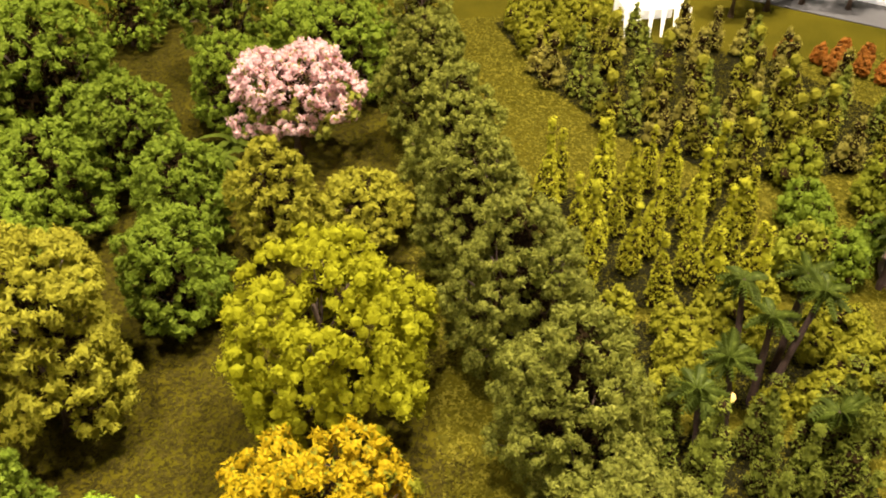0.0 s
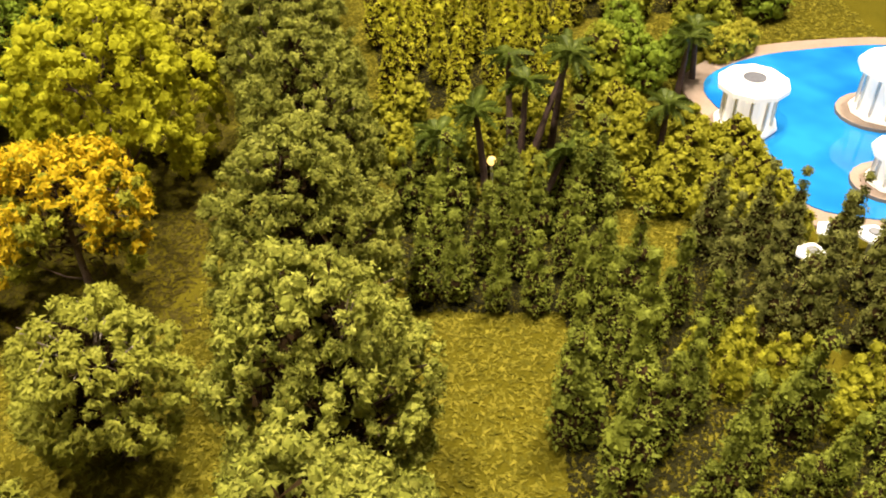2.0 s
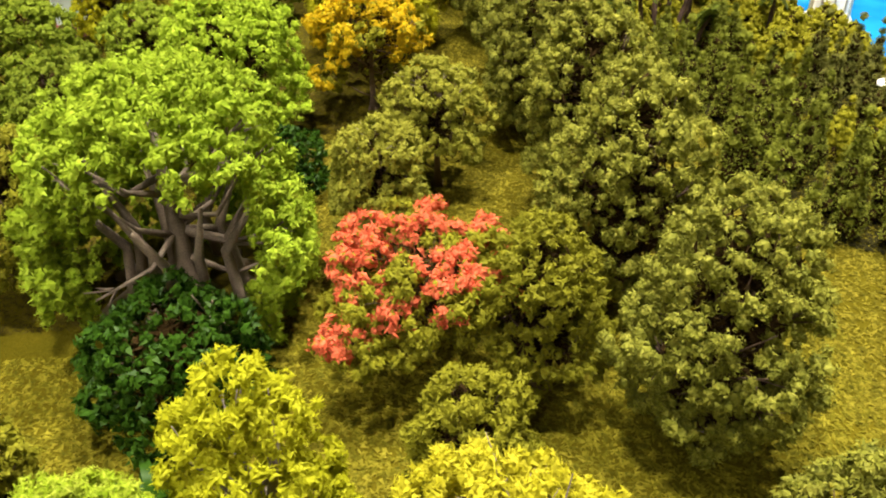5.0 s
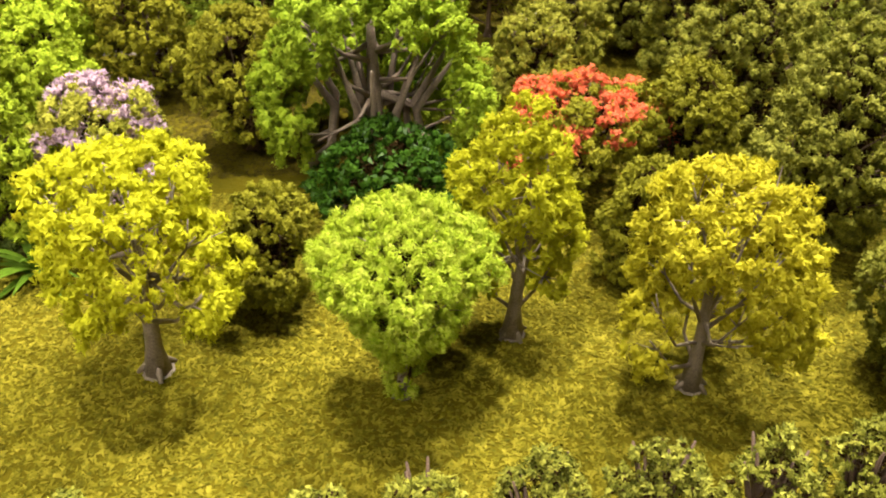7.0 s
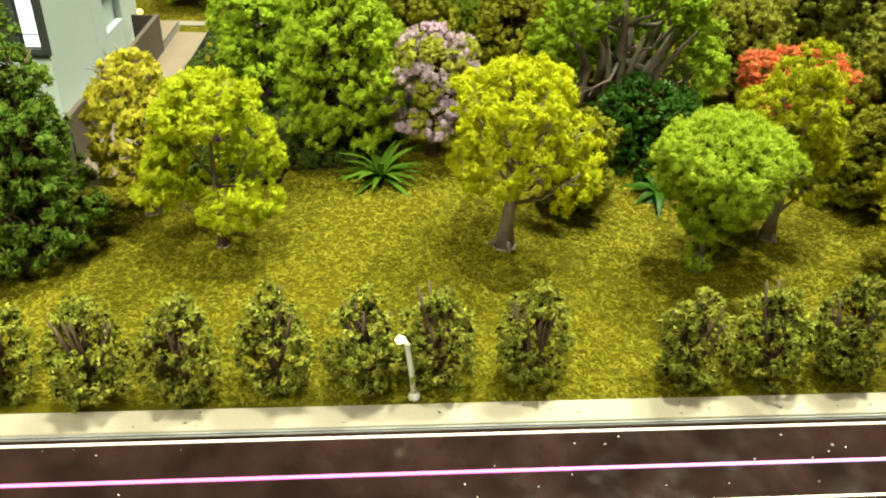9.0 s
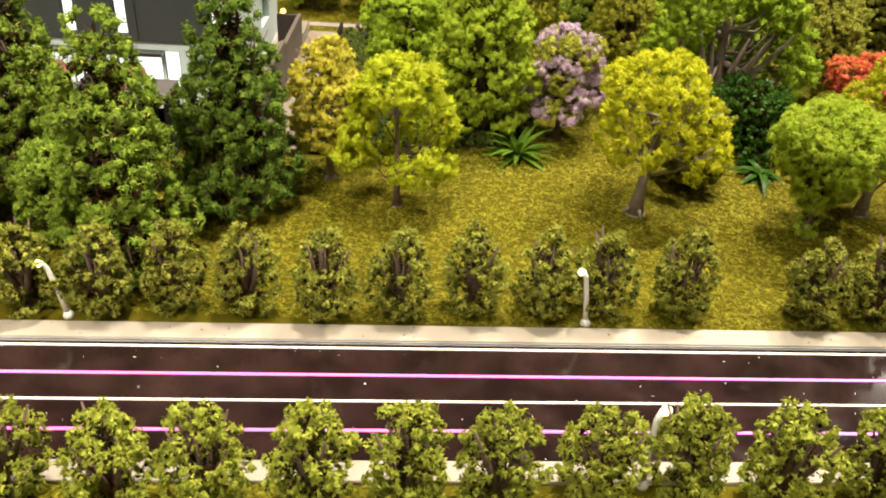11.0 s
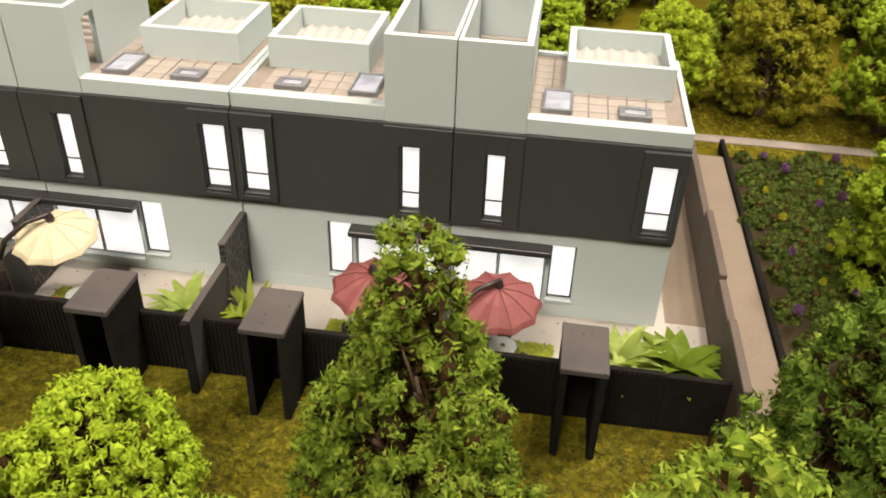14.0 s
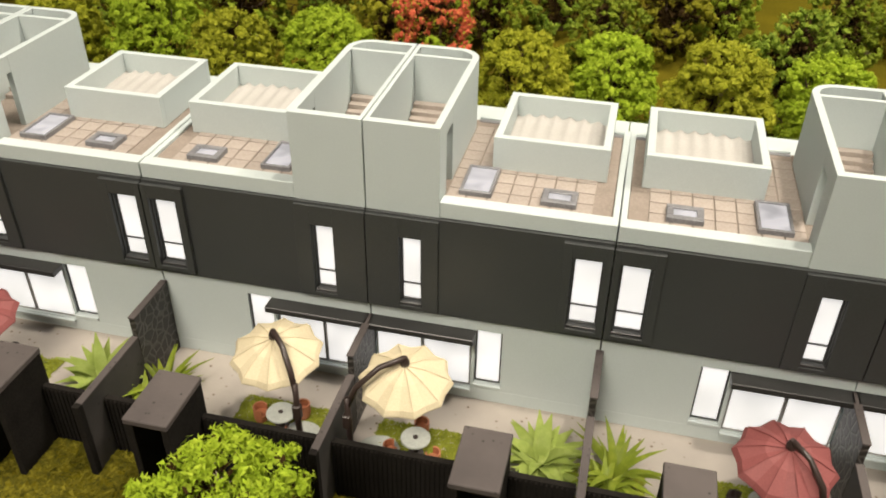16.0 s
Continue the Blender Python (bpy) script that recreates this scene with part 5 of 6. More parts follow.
# rounded green trees left of the lawns and behind the houses
for i, (x, y, h, w, leaf) in enumerate(((-0.285, 0.560, 0.110, 0.100, LIME_GREEN), (-0.215, 0.590, 0.100, 0.095, OLIVE_YELLOW), (-0.330, 0.480, 0.115, 0.090, FRESH_GREEN), (-0.255, 0.490, 0.105, 0.085, LIME_GREEN),
                                        (-0.365, 0.735, 0.100, 0.095, OLIVE_YELLOW), (-0.275, 0.720, 0.110, 0.10, FRESH_GREEN), (-0.185, 0.690, 0.105, 0.10, MID_GREEN), (-0.445, 0.740, 0.085, 0.085, LIME_GREEN),
                                        (-0.545, 0.760, 0.080, 0.09, FRESH_GREEN), (-0.625, 0.745, 0.088, 0.09, SPRING_GREEN), (-0.705, 0.765, 0.080, 0.085, FRESH_GREEN), (-0.775, 0.742, 0.086, 0.085, SPRING_GREEN),
                                        (-0.940, 0.755, 0.084, 0.09, FRESH_GREEN), (-1.020, 0.742, 0.080, 0.085, SPRING_GREEN), (-1.105, 0.765, 0.090, 0.095, FRESH_GREEN), (-1.19, 0.75, 0.085, 0.09, SPRING_GREEN))):
    tree("tree", "rounded bushy green tree", x, y, h, w, leaf, "dome", 0.14, 45, 0.25, seed=80 + i, dark=8, core=0.72, tufts=16, leaves=22, size=0.0016, tuft=0.36)
tree("tree", "red blossom tree behind the houses", -0.858, 0.790, 0.105, 0.085, FRESH_GREEN, "dome", 0.22, 42, 0.24, seed=100, bloom=RED_BLOOM, share=0.75, tufts=12, leaves=16, size=0.0015)
for i in range(26):
    rng = random.Random(300 + i)
    x, y = -1.42 + 0.058 * i + rng.uniform(-0.015, 0.015), 0.865 + 0.07 * (i % 3) + rng.uniform(-0.02, 0.02)
    if x > -0.23:
        y += 0.36
    tree("tree", "rounded green tree in the far wood", x, y, rng.uniform(0.08, 0.115), rng.uniform(0.085, 0.11), (MID_GREEN, OLIVE_YELLOW, WOOD_GREEN, CONE_GREEN)[i % 4], "dome", 0.12, 36, 0.26, seed=120 + i, tufts=9, leaves=9, size=0.0025, forks=5, group="far trees")

# ---- the two rows of small roadside trees ----
def small_tree(seed, leaf, h=0.0635, w=0.041):
    rng = np.random.default_rng(seed)
    root = thing("roadside_tree", "small roadside tree with bare upright stems and olive foam", "tree", None, "roadside trees")
    m = Mesh()
    m.tube([(0, 0, 0), (0.0006, 0, 0.010), (0, 0.0004, 0.018)], [0.0022, 0.0017, 0.0015], 7)
    for k in range(11):
        a, tilt = 2 * math.pi * k / 11 + rng.uniform(-0.3, 0.3), rng.uniform(0.05, 0.42)
        ln = h * rng.uniform(0.45, 0.70)
        z0 = rng.uniform(0.006, 0.014)
        tip = np.array([ln * math.sin(tilt) * math.cos(a), ln * math.sin(tilt) * math.sin(a), min(z0 + ln * math.cos(tilt), h * 0.98)])
        m.tube([(0, 0, z0), tip * 0.5 + np.array([0, 0, z0 * 0.3]), tip], [0.0019, 0.0016, 0.0005], 5)
    part("trunk", m, BARK, root, smooth=True)
    centres = blobs_of(rng, "egg", h, 0.004, w / 2, 46, w * 0.125, 0.62)
    centres = centres[np.hypot(centres[:, 0], centres[:, 1]) + 0.003 > 0.35 * np.clip(centres[:, 2] - 0.6 * h, 0, 1)]
    coat, _, inner, _ = clumps(rng, centres, w * 0.125, 8, 0.0021, 16, 0.0015, 0.5, core=0.6)
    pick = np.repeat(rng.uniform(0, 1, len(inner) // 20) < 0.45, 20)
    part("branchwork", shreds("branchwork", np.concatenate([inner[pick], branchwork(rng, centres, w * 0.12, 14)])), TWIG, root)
    part("crown", shreds("crown", np.concatenate([coat, inner[~pick]])), leaf, root)
    return root


KINDS = [small_tree(500 + k, HEDGE_GREEN) for k in range(4)]
LIT_KINDS = [small_tree(510 + k, HEDGE_LIT) for k in range(4)]
turn = random.Random(5)
used = set()


def plant(kinds, k, m):
    """The first of a kind is moved to its place, further ones are copies."""
    if id(kinds[k]) in used:
        return copy_thing(kinds[k], m)
    used.add(id(kinds[k]))
    kinds[k].matrix_basis = m
    return kinds[k]


for i in range(24):
    x = -0.692 + 0.0415 * i
    if i == 14:
        continue
    plant(KINDS, i % 4, pose(x + turn.uniform(-0.003, 0.003), 0.148 + 0.052 * (x + 0.253) + turn.uniform(-0.003, 0.003), 0, 0, 0, turn.uniform(0, 360)))
for i in range(17):
    x = -0.604 + 0.0425 * i
    plant(LIT_KINDS, (i * 3 + 1) % 4, pose(x + turn.uniform(-0.003, 0.003), 0.006 + 0.052 * (x + 0.266) + turn.uniform(-0.003, 0.003), 0, 0, 0, turn.uniform(0, 360)))


# ---- shrubs ----
def shrub(seed, leaf, h, w, label, group, shape="egg", count=26, size=0.0016, name="shrub", knob=0.21, leaves=30, woody=0.12, bare=-2.0):
    rng = np.random.default_rng(seed)
    root = thing(name, label, name.replace("_", " "), None, group)
    part("stem", Mesh().tube([(0, 0, 0), (0.0003, 0, h * 0.4), (0, 0, h * 0.8)], [0.0012, 0.0009, 0.0004], 6), BARK, root)
    knobs = blobs_of(rng, shape, h, h * 0.03, w / 2, count * 2, w * knob * 0.85, 0.85)
    out = knobs * np.array([1, 1, 0]) / (w / 2) + np.array([0, 0, 0.7])
    coat, inner = tufts_at(rng, knobs, out / np.linalg.norm(out, axis=1)[:, None], w * knob * 0.72 * (1.08 - (0.5 if bare < -1 else 0.22) * (knobs[:, 2] / h) ** 2), leaves, size, 0.6, 0.92 if bare < -1 else 0.80)
    # shade below is built in: flock kept to knob tops, lower knobs dark twig
    d = coat.mean(1) - np.repeat(knobs, leaves, 0)
    d /= np.linalg.norm(d, axis=1)[:, None]
    coat = coat[np.sum(d * np.repeat(out / np.linalg.norm(out, axis=1)[:, None], leaves, 0), 1) > bare + np.repeat(0.55 - 1.1 * knobs[:, 2] / h, leaves) + 0.2 * rng.uniform(-1, 1, len(d))]
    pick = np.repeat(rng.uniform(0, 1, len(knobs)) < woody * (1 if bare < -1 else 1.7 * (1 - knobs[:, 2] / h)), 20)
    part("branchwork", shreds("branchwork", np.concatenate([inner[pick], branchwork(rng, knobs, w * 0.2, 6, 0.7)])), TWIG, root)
    part("crown", shreds("crown", np.concatenate([coat, inner[~pick]])), leaf, root)
    return root


def field(kinds, corners, step, seed, jitter=0.35, skip=0.0, lift=0.0, bed=True):
    """Plants of some kinds in staggered rows within a four-cornered bed of soil, coloured dark for the shade between
    them.
    """
    if bed:
        pts = np.random.default_rng(seed).uniform(-0.07, 1.07, (int(2600000 * (Vector(corners[1]) - Vector(corners[0])).length * (Vector(corners[3]) - Vector(corners[0])).length * 0.3), 2))
        a, b, c, d = [np.array(p) for p in corners]
        u, v = pts[:, :1], pts[:, 1:]
        flat = (a * (1 - u) + b * u) * (1 - v) + (d * (1 - u) + c * u) * v
        at = np.concatenate([flat, np.full((len(flat), 1), 0.0009)], 1)
        at[:, 2] += np.random.default_rng(seed).uniform(0, 0.0008, len(at))
        tagged(part("planting_bed", shreds("planting_bed", flakes(np.random.default_rng(seed + 50), at, np.tile([0, 0, 1.0], (len(at), 1)), 0.0015, 0.6, 0.3)), SHADED_SOIL), "crumbly soil of a shrub bed, darkened for shade between shrubs", "soil", kind="stuff")
    rng = random.Random(seed)
    a, b, c, d = [Vector(p) for p in corners]
    across, along = max(1, round((b - a).length / step)), max(1, round((d - a).length / step))
    for j in range(along + 1):
        for i in range(across + 1):
            if rng.random() < skip:
                continue
            u, v = (i + (0.5 if j % 2 else 0) + rng.uniform(-jitter, jitter)) / (across + 0.5), (j + rng.uniform(-jitter, jitter)) / max(along, 1)
            p = (a * (1 - u) + b * u) * (1 - v) + (d * (1 - u) + c * u) * v
            sc = rng.uniform(0.80, 1.14)
            plant(kinds, rng.randrange(len(kinds)), pose(p.x, p.y, lift, rng.uniform(-4, 4), rng.uniform(-4, 4), rng.uniform(0, 360)) @ Matrix.Diagonal((sc, sc, sc, 1)))


DARK = [shrub(600 + k, SHRUB_GREEN, 0.064, 0.0235, "dense dark green conical shrub", "dark shrubs", "spire", 24, 0.0011, knob=0.265, leaves=80, woody=0.6, bare=-0.1) for k in range(4)]
DARK.append(shrub(609, SHRUB_YELLOW, 0.048, 0.026, "yellow-green rounded shrub among dark ones", "yellow shrubs", "spire", 26, 0.0014))
field(DARK[:4], ((0.232, 0.668), (0.330, 0.655), (0.345, 0.735), (0.232, 0.760)), 0.0272, 1, 0.2)
field(DARK[:4], ((0.290, 0.522), (0.372, 0.480), (0.430, 0.560), (0.305, 0.600)), 0.0272, 2, 0.2)
field(DARK[:4], ((0.305, 0.605), (0.360, 0.592), (0.372, 0.640), (0.312, 0.650)), 0.0270, 3, 0.2)
field(DARK[4:], ((0.362, 0.598), (0.420, 0.566), (0.424, 0.582), (0.366, 0.612)), 0.022, 4, bed=False)
field(DARK[:4], ((0.385, 0.470), (0.470, 0.430), (0.520, 0.540), (0.435, 0.565)), 0.0272, 5, 0.2)
GREY = [shrub(620 + k, SHRUB_GREY, 0.064, 0.0225, "slender grey-green conical shrub", "grey shrubs", "spire", 24, 0.0011, knob=0.265, leaves=80, woody=0.6, bare=-0.1) for k in range(3)]
field(GREY, ((0.382, 0.640), (0.500, 0.590), (0.520, 0.650), (0.392, 0.700)), 0.0265, 6, 0.2)
COLUMN = [shrub(640 + k, COLUMN_GREEN, 0.082, 0.0230, "slender yellow-tipped columnar conifer with bare brown insides", "columnar conifers", "spire", 26, 0.0012, "columnar_conifer", 0.235, 70, 0.95, 0.0) for k in range(4)]
field(COLUMN, ((0.232, 0.880), (0.345, 0.862), (0.362, 0.985), (0.225, 1.000)), 0.0255, 7, 0.28, 0.05)
LOW = [shrub(660 + k, (DULL_YELLOW, OCHRE_BROWN, HEDGE_LIT)[k], 0.056, 0.0275, "rounded knobbly shrub in the upper bed", "upper shrubs", "spire", 22, 0.0014, knob=0.265, leaves=50, woody=0.5, bare=-0.15) for k in range(3)]
field(LOW, ((0.305, 1.100), (0.372, 1.030), (0.560, 1.060), (0.480, 1.200)), 0.0325, 8, 0.2)
field(LOW[:2], ((0.382, 1.000), (0.560, 1.005), (0.620, 1.060), (0.376, 1.035)), 0.0325, 9, 0.2)
field(LOW, ((0.262, 1.200), (0.310, 1.110), (0.470, 1.205), (0.360, 1.255)), 0.0325, 10, 0.2)
YELLOW = [shrub(680 + k, SHRUB_YELLOW, 0.040, 0.030, "yellow-green rounded shrub by the palms", "yellow shrubs", "egg", 22, 0.0019) for k in range(3)]
field(YELLOW, ((0.225, 0.795), (0.345, 0.770), (0.350, 0.845), (0.222, 0.850)), 0.027, 11)
field(YELLOW[:2], ((0.345, 0.770), (0.425, 0.700), (0.432, 0.770), (0.372, 0.850)), 0.026, 12)
field(YELLOW[:2], ((0.428, 0.700), (0.446, 0.702), (0.446, 0.772), (0.436, 0.772)), 0.026, 20, bed=False)
field(YELLOW[:2], ((0.262, 1.235), (0.34, 1.26), (0.36, 1.33), (0.25, 1.31)), 0.028, 13)
OLIVES = [shrub(690 + k, (WOOD_GREEN, SPRING_GREEN)[k], 0.050, 0.044, "rounded soft green bush by the pool", "pool bushes", "egg", 34, 0.0016, "bush", 0.19, 40, 0.2, -0.4) for k in range(2)]
field(OLIVES, ((0.372, 0.880), (0.418, 0.862), (0.540, 0.985), (0.405, 0.985)), 0.038, 14, bed=False)
BRIGHT = [shrub(705, DULL_YELLOW, 0.036, 0.034, "bright yellow bush beyond the pool", "yellow shrubs", "egg", 24, 0.002, "bush")]
field(BRIGHT, ((0.478, 0.915), (0.502, 0.908), (0.504, 0.920), (0.480, 0.928)), 0.022, 18, bed=False)
REDS = [shrub(700, EMBER_BLOOM, 0.034, 0.024, "orange-red flowering bush by the far road", "red bushes", "egg", 26, 0.0022, "flowering_bush")]
field(REDS, ((0.515, 1.185), (0.600, 1.135), (0.612, 1.155), (0.530, 1.205)), 0.030, 15, bed=False)
BED = [shrub(720 + k, (HEDGE_DARK, HEDGE_DARK, PURPLE_BLOOM, SHRUB_YELLOW)[k], (0.022, 0.018, 0.004, 0.004)[k], (0.026, 0.022, 0.0036, 0.0036)[k], "low bedding plant in the flower bed", "bedding plants", "dome", 12, 0.0017, "bedding_plant", 0.25) for k in range(4)]
field(BED[:2], ((-0.394, 0.362), (-0.322, 0.362), (-0.322, 0.630), (-0.394, 0.630)), 0.0148, 16, bed=False)
field(BED[:2], ((-0.318, 0.375), (-0.240, 0.385), (-0.205, 0.470), (-0.318, 0.470)), 0.0160, 19)
field(BED[2:], ((-0.390, 0.372), (-0.330, 0.372), (-0.330, 0.622), (-0.390, 0.622)), 0.030, 17, lift=0.0185, bed=False)
for kinds in (DARK, GREY, COLUMN, LOW, YELLOW, OLIVES, REDS, BED):
    for ob in kinds:
        if id(ob) not in used:
            ob.matrix_basis = pose(0.46, 0.52 + 0.002 * len(used), 0)

# ferns beneath the trees
blades("fern", "dark green fern with long arching leaves", -0.232, 0.362, 0, 26, 0.036, 0.0052, FERN_GREEN, 801, 0.45, "ferns")
blades("fern", "dark green fern with long arching leaves", -0.040, 0.345, 0, 18, 0.030, 0.006, BOTTLE_GREEN, 802, 1.0, "ferns")
for i in range(6):
    blades("fern", "long-leaved fern at the edge of the wood", -0.030 + 0.010 * (i % 3), 1.075 + 0.028 * i, 0, 16, 0.036, 0.006, SWORD_GREEN, 810 + i, 1.0, "ferns")
blades("fern", "long-leaved fern under the chartreuse tree", -0.150, 0.752, 0, 18, 0.036, 0.007, SWORD_GREEN, 820, 1.0, "ferns")


# ---- palms ----
def frond_mesh(length, seed):
    rng = np.random.default_rng(seed)
    spine = [(length * (t * 0.95), length * (0.42 * t - 0.75 * t * t)) for t in np.linspace(0, 1, 9)]
    m = Mesh()
    m.tube([(r, 0, z) for r, z in spine], [0.0006] * 5 + [0.0004] * 4, 4)
    for i in range(1, 9):
        for side in (-1, 1):
            r, z = spine[i]
            ln = length * 0.42 * math.sin(math.pi * (0.15 + 0.8 * i / 9)) * rng.uniform(0.85, 1.1)
            tip = (r + ln * 0.55, side * ln * 0.75, z - ln * 0.35)
            m.take([(r - 0.0014, 0, z), (r + 0.0014, 0, z), ((r + tip[0]) / 2 + 0.0014, tip[1] * 0.5, (z + tip[2]) / 2 + 0.0008), tip], [(0, 1, 2, 3)])
    return m.data("frond")


FRONDS = [frond_mesh(0.0145, 900 + k) for k in range(3)]


def palm(x, y, h, lx, ly, seed):
    rng = np.random.default_rng(seed)
    root = thing("palm_tree", "slim palm with a brown ringed stem and dark feathered fronds", "palm", pose(x, y, 0), "palms")
    line = [(lx * t ** 1.4, ly * t ** 1.4, h * t) for t in np.linspace(0, 1, 9)]
    part("trunk", Mesh().tube(line, [0.0025 - 0.0011 * i / 8 + (0.0003 if i % 2 else 0) for i in range(9)], 8), PALM_BARK, root)
    for k in range(18):
        f = part("frond", FRONDS[k % 3], PALM_GREEN, root)
        f.matrix_basis = Matrix.Translation((lx, ly, h - 0.001)) @ pose(0, 0, 0, 0, rng.uniform(-48, 28), 360 * k * 0.618) @ Matrix.Diagonal((rng.uniform(0.8, 1.1),) * 3 + (1,))


palm(0.304, 0.778, 0.062, 0.004, 0.012, 1)
palm(0.308, 0.772, 0.078, 0.026, 0.018, 2)
palm(0.280, 0.760, 0.058, -0.006, 0.006, 3)
palm(0.301, 0.800, 0.066, 0.0, 0.018, 4)
palm(0.328, 0.800, 0.070, 0.010, 0.014, 5)
palm(0.305, 0.725, 0.050, 0.016, 0.004, 6)
palm(0.392, 0.775, 0.045, 0.002, 0.004, 7)
palm(0.434, 0.866, 0.042, 0.003, 0.004, 8)
palm(0.450, 0.884, 0.040, -0.002, 0.005, 10)
palm(0.255, 0.740, 0.054, -0.004, 0.010, 9)

# ---- pool and pavilions ----
def smooth_ring(points, grow, k=56):
    """A rounded closed outline through plan points, grown outwards."""
    c = Vector((sum(p[0] for p in points) / len(points), sum(p[1] for p in points) / len(points)))
    ring, n0 = [], len(points)
    for i in range(k):
        t = i * n0 / k
        a, f = int(t), t - int(t)
        p = [Vector(points[(a + j) % n0]) for j in (-1, 0, 1, 2)]
        q = 0.5 * ((2 * p[1]) + (p[2] - p[0]) * f + (2 * p[0] - 5 * p[1] + 4 * p[2] - p[3]) * f * f + (3 * p[1] - p[0] - 3 * p[2] + p[3]) * f ** 3)
        d = (q - c).normalized()
        ring.append(tuple(q + d * grow))
    return ring


POOL = ((0.466, 0.790), (0.452, 0.862), (0.480, 0.897), (0.545, 0.915), (0.640, 0.905), (0.690, 0.820), (0.640, 0.720), (0.545, 0.700), (0.478, 0.716), (0.464, 0.748))
structure("pool_deck", Mesh().prism(smooth_ring(POOL, 0.016)[::-1], 0.0, 0.0022), DECK_BROWN, "brown paved rim round the pool", "pool deck")
structure("pool", Mesh().prism(smooth_ring(POOL, 0.0)[::-1], 0.0005, 0.0030), POOL_WATER, "bright blue pool water", "water")


def pavilion(x, y, r, h, label):
    root = thing("pavilion", label, "pavilion", pose(x, y, 0.003), "pool pavilions")
    part("base", Mesh().turned([(r * 1.25, 0.0), (r * 1.3, 0.002), (r * 1.25, 0.004)], 10), GLOW_WHITE, root)
    part("drum", Mesh().turned([(r * 0.92, 0.004), (r * 0.92, h * 0.8)], 20), GLOW_WHITE, root)
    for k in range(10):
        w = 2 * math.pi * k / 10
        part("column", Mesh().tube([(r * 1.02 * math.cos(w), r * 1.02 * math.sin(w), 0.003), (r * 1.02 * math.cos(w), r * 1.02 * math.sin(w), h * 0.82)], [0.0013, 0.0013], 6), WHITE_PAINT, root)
    part("roof", Mesh().turned([(r * 1.25, h * 0.80), (r * 1.42, h * 0.84), (r * 1.42, h * 0.93), (r * 1.2, h), (r * 0.5, h * 1.01)], 10), GLOW_WHITE, root, "bright white roof disc")
    part("roof_opening", Mesh().turned([(r * 0.46, h * 1.0), (r * 0.46, h * 1.02), (r * 0.36, h * 1.03)], 14), SKYLIGHT_FRAME, root, "grey round roof opening")


pavilion(0.464, 0.816, 0.0165, 0.035, "bright white round pavilion at the pool's edge")
pavilion(0.560, 0.818, 0.0165, 0.040, "bright white round pavilion on a planted island")
pavilion(0.528, 0.738, 0.0130, 0.026, "low bright white round pavilion on an island")
for x, y in ((0.463, 0.686), (0.444, 0.669), (0.484, 0.680), (0.506, 0.674), (0.530, 0.680)):
    root = thing("parasol", "low white six-sided parasol by the pool", "parasol", pose(x, y, 0), "pool parasols")
    part("post", Mesh().tube([(0, 0, 0), (0, 0, 0.014)], [0.0010, 0.0010], 6), WHITE_PAINT, root)
    part("canopy", Mesh().turned([(0.0085, 0.0130), (0.0088, 0.0145), (0.0040, 0.0160)], 6), GLOW_WHITE, root)
    part("cap", Mesh().turned([(0.0036, 0.0160), (0.0030, 0.0168)], 10), KERB_GREY, root)
structure("island", Mesh().prism([(0.560 + 0.030 * math.cos(w), 0.818 + 0.026 * math.sin(w)) for w in np.linspace(0, 2 * math.pi, 20)[:-1]], 0.001, 0.0055), DECK_BROWN, "round planted island in the pool", "island")
structure("island_near", Mesh().prism([(0.528 + 0.026 * math.cos(w), 0.738 + 0.022 * math.sin(w)) for w in np.linspace(0, 2 * math.pi, 20)[:-1]], 0.001, 0.0055), DECK_BROWN, "round island in the pool", "island")

# lit marquee and far road
root = thing("marquee", "brightly lit white marquee with draped sides", "marquee", pose(0.402, 1.285, 0))
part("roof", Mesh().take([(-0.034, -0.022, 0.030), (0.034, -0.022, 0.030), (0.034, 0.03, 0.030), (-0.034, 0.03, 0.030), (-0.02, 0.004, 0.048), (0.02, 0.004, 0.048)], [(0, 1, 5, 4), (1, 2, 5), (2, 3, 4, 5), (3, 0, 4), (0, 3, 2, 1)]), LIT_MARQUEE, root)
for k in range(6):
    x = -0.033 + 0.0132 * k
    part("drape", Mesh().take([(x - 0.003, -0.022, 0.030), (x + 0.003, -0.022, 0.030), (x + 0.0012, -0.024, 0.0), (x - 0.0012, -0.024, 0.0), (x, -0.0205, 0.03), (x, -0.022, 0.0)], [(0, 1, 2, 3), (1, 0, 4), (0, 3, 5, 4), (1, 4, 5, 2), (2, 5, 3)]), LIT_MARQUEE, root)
part("back_wall", Mesh().box((-0.033, 0.020, 0.0), (0.033, 0.022, 0.030)), GLOW_WHITE, root)
structure("far_road", Mesh().box((-0.03, -0.6, 0.0), (0.03, 0.6, 0.0015), 0.0003), FAR_ASPHALT, "grey far road beyond the shrubs", "road", pose(0.70, 1.25, 0, 0, 0, 52))
# this kerb is no lamp, its emission stands in for bright light
structure("far_kerb", Mesh().box((0.03, -0.6, 0.0), (0.045, 0.6, 0.006), 0.001), GLOW_WHITE, "pale edge of the far road with an added glow", "kerb", pose(0.70, 1.25, 0, 0, 0, 52))
for i in range(7):
    tree("tree", "slim young tree along the far road", 0.50 + 0.045 * i, 1.30 + 0.01 * (i % 3), 0.085, 0.055, MID_GREEN, "dome", 0.45, 21, 0.29, seed=160 + i, tufts=9, leaves=9, size=0.0025, forks=5, group="far trees")


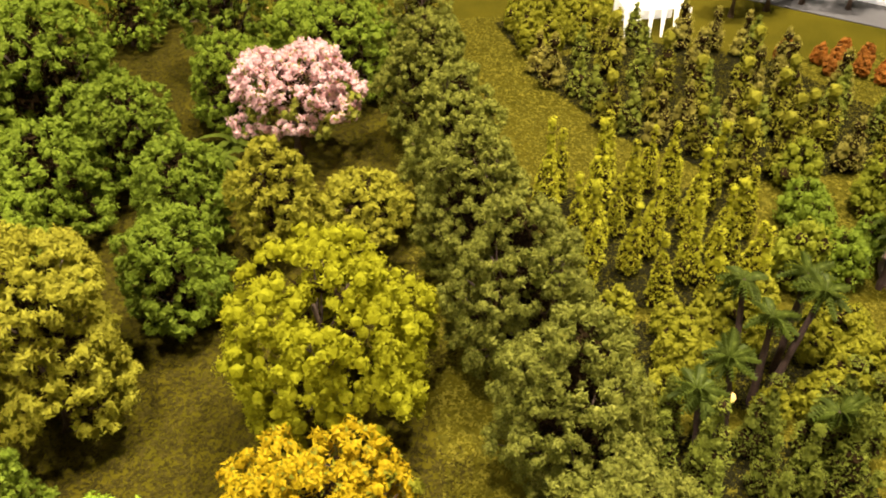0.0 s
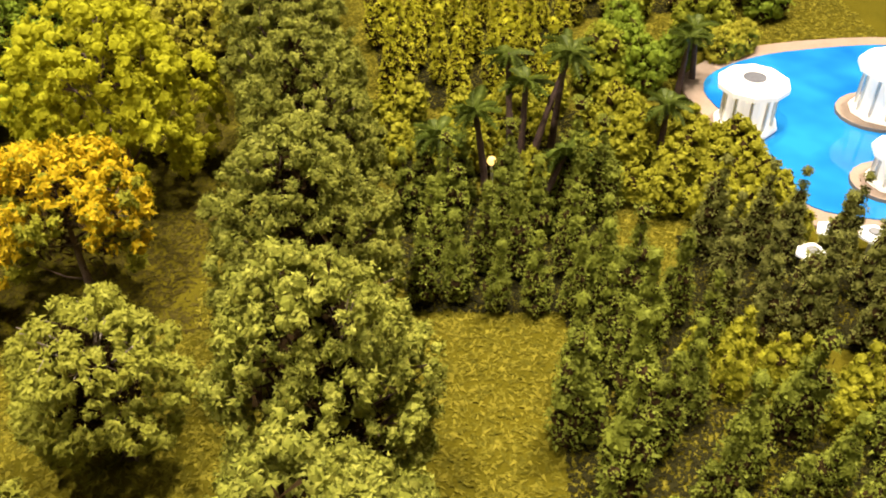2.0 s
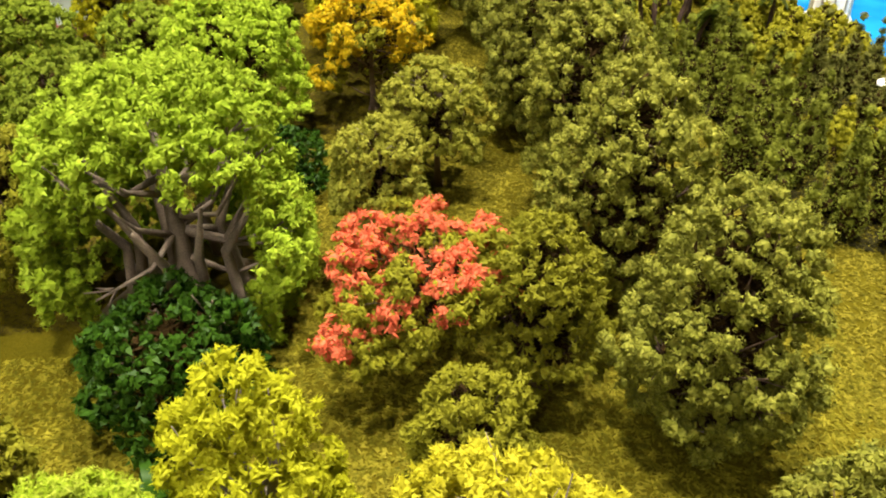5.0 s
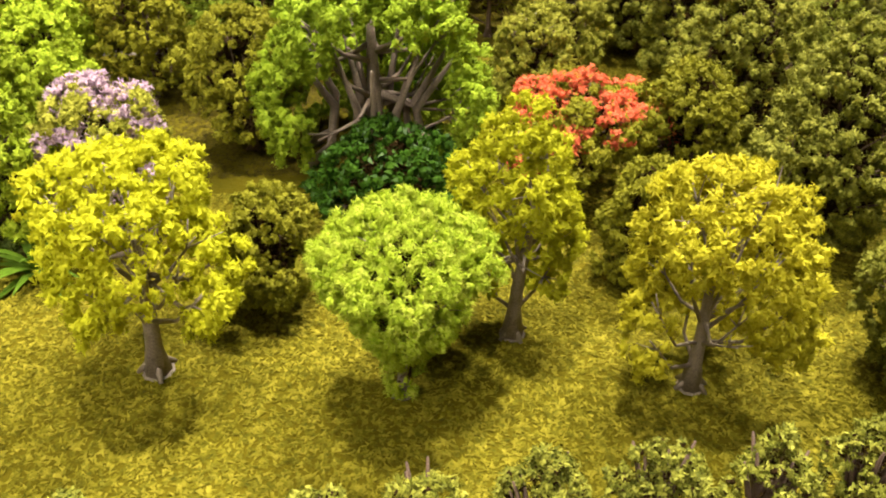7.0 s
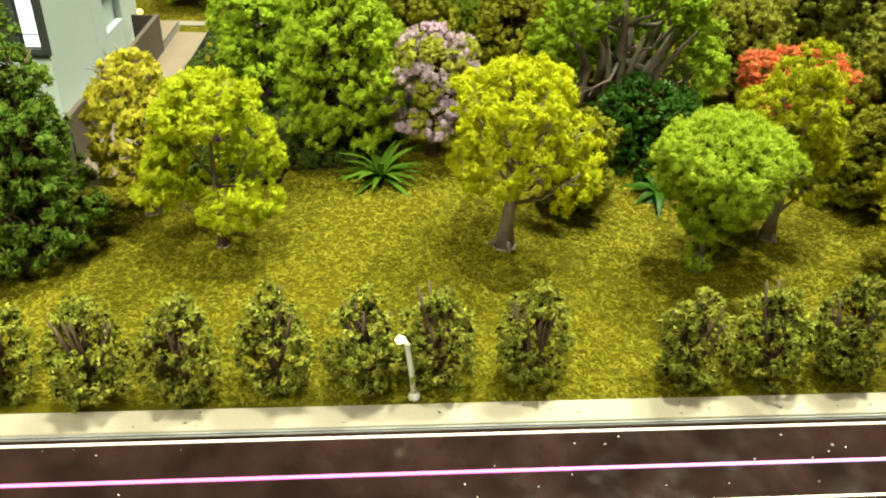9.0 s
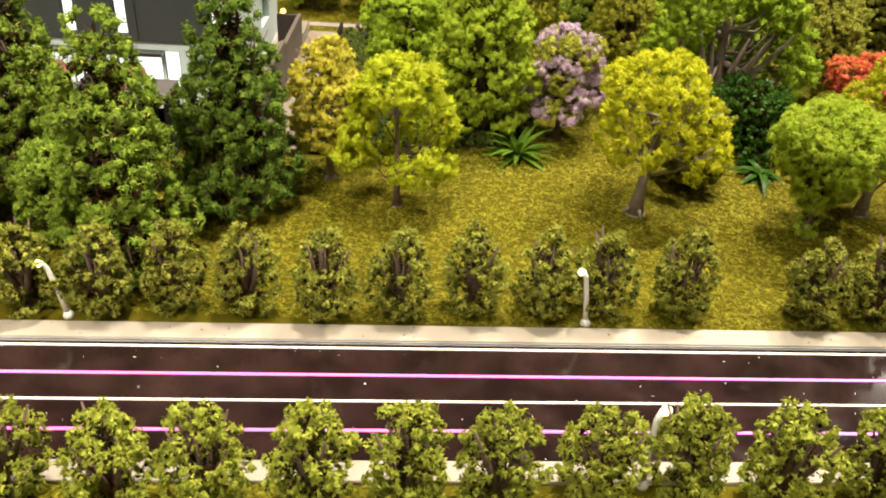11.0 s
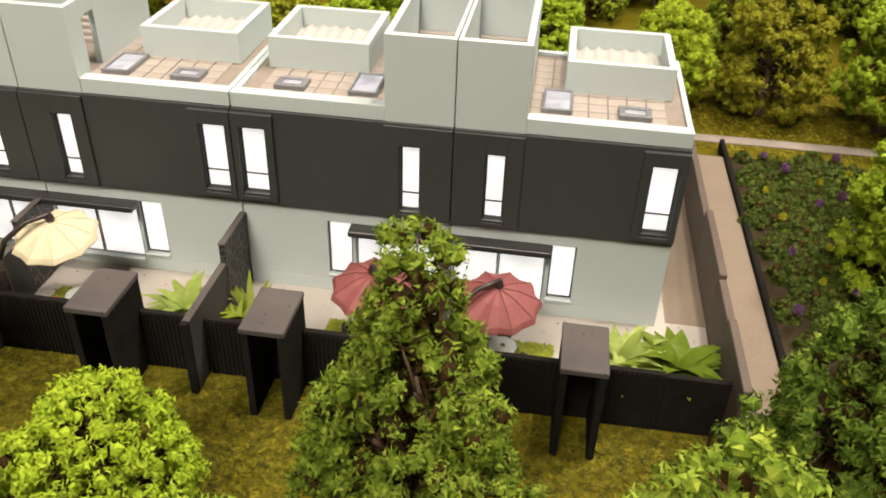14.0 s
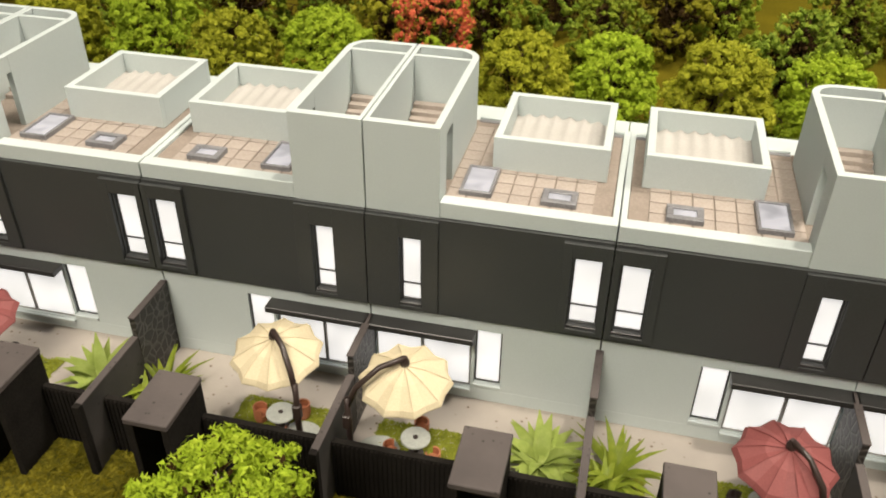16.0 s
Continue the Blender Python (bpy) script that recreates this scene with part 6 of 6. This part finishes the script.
# ---- small garden lights ----
def garden_light(x, y, h):
    root = thing("garden_light", "small glowing warm bulb on a thin post", "garden light", pose(x, y, 0), "garden lights")
    part("post", Mesh().tube([(0, 0, 0), (0, 0, h)], [0.0008, 0.0008], 6), WHITE_PAINT, root)
    part("bulb", Mesh().turned([(0.0008, h), (0.0024, h + 0.0012), (0.0030, h + 0.0030), (0.0022, h + 0.0050), (0.0006, h + 0.0058)], 12), BULB, root, "glowing warm bulb", smooth=True)


for x, y, h in ((0.285, 0.770, 0.016), (-0.165, 0.800, 0.030), (-0.458, 0.600, 0.034), (0.005, 1.310, 0.026), (-0.100, 1.370, 0.026), (-1.040, 0.83, 0.03)):
    garden_light(x, y, h)
root = thing("garden_house", "small pale garden house with a pink edge, half hidden by trees", "house", pose(-0.185, 0.870, 0, 0, 0, 5))
part("wall", Mesh().box((-0.045, 0, 0), (0.035, 0.06, 0.055), 0.0006), RENDER_PAINT, root)
part("plinth", Mesh().box((-0.047, -0.002, 0), (0.037, 0.062, 0.012), 0.0006), RED_CLOTH, root, "faded red plinth")
part("roof", Mesh().box((-0.050, -0.005, 0.055), (0.040, 0.065, 0.059), 0.0008), RENDER_PAINT, root)

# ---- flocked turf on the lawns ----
turf_patch("lawn_turf", "short golden green flock beside the road, brightened for lamplight", ((-0.62, 0.136, 0.28, 0.285), (-0.42, 0.285, 0.28, 0.345), (-0.31, 0.345, -0.24, 0.40), (-0.24, 0.345, 0.30, 0.44), (-0.7, -0.03, 0.06, 0.012)), 330000, 0.0025, 41, 0.0, TURF_LIT)
turf_patch("lawn_turf", "short yellow-green flock of the far lawns", ((0.28, 0.13, 0.52, 0.44), (0.00, 0.44, 0.42, 0.66), (0.115, 0.66, 0.38, 1.33), (-0.50, 0.66, -0.24, 0.86), (0.38, 0.66, 0.445, 1.0), (0.445, 0.925, 0.62, 1.06), (0.44, 1.06, 0.62, 1.2)), 270000, 0.0025, 42)
turf_patch("lawn_turf", "brown and olive flock under the wood, darkened for tree shade", ((-0.24, 0.66, 0.115, 1.36), (-0.20, 0.46, 0.00, 0.66)), 360000, 0.0021, 44, 0.0, TURF_SHADED, 0.009)
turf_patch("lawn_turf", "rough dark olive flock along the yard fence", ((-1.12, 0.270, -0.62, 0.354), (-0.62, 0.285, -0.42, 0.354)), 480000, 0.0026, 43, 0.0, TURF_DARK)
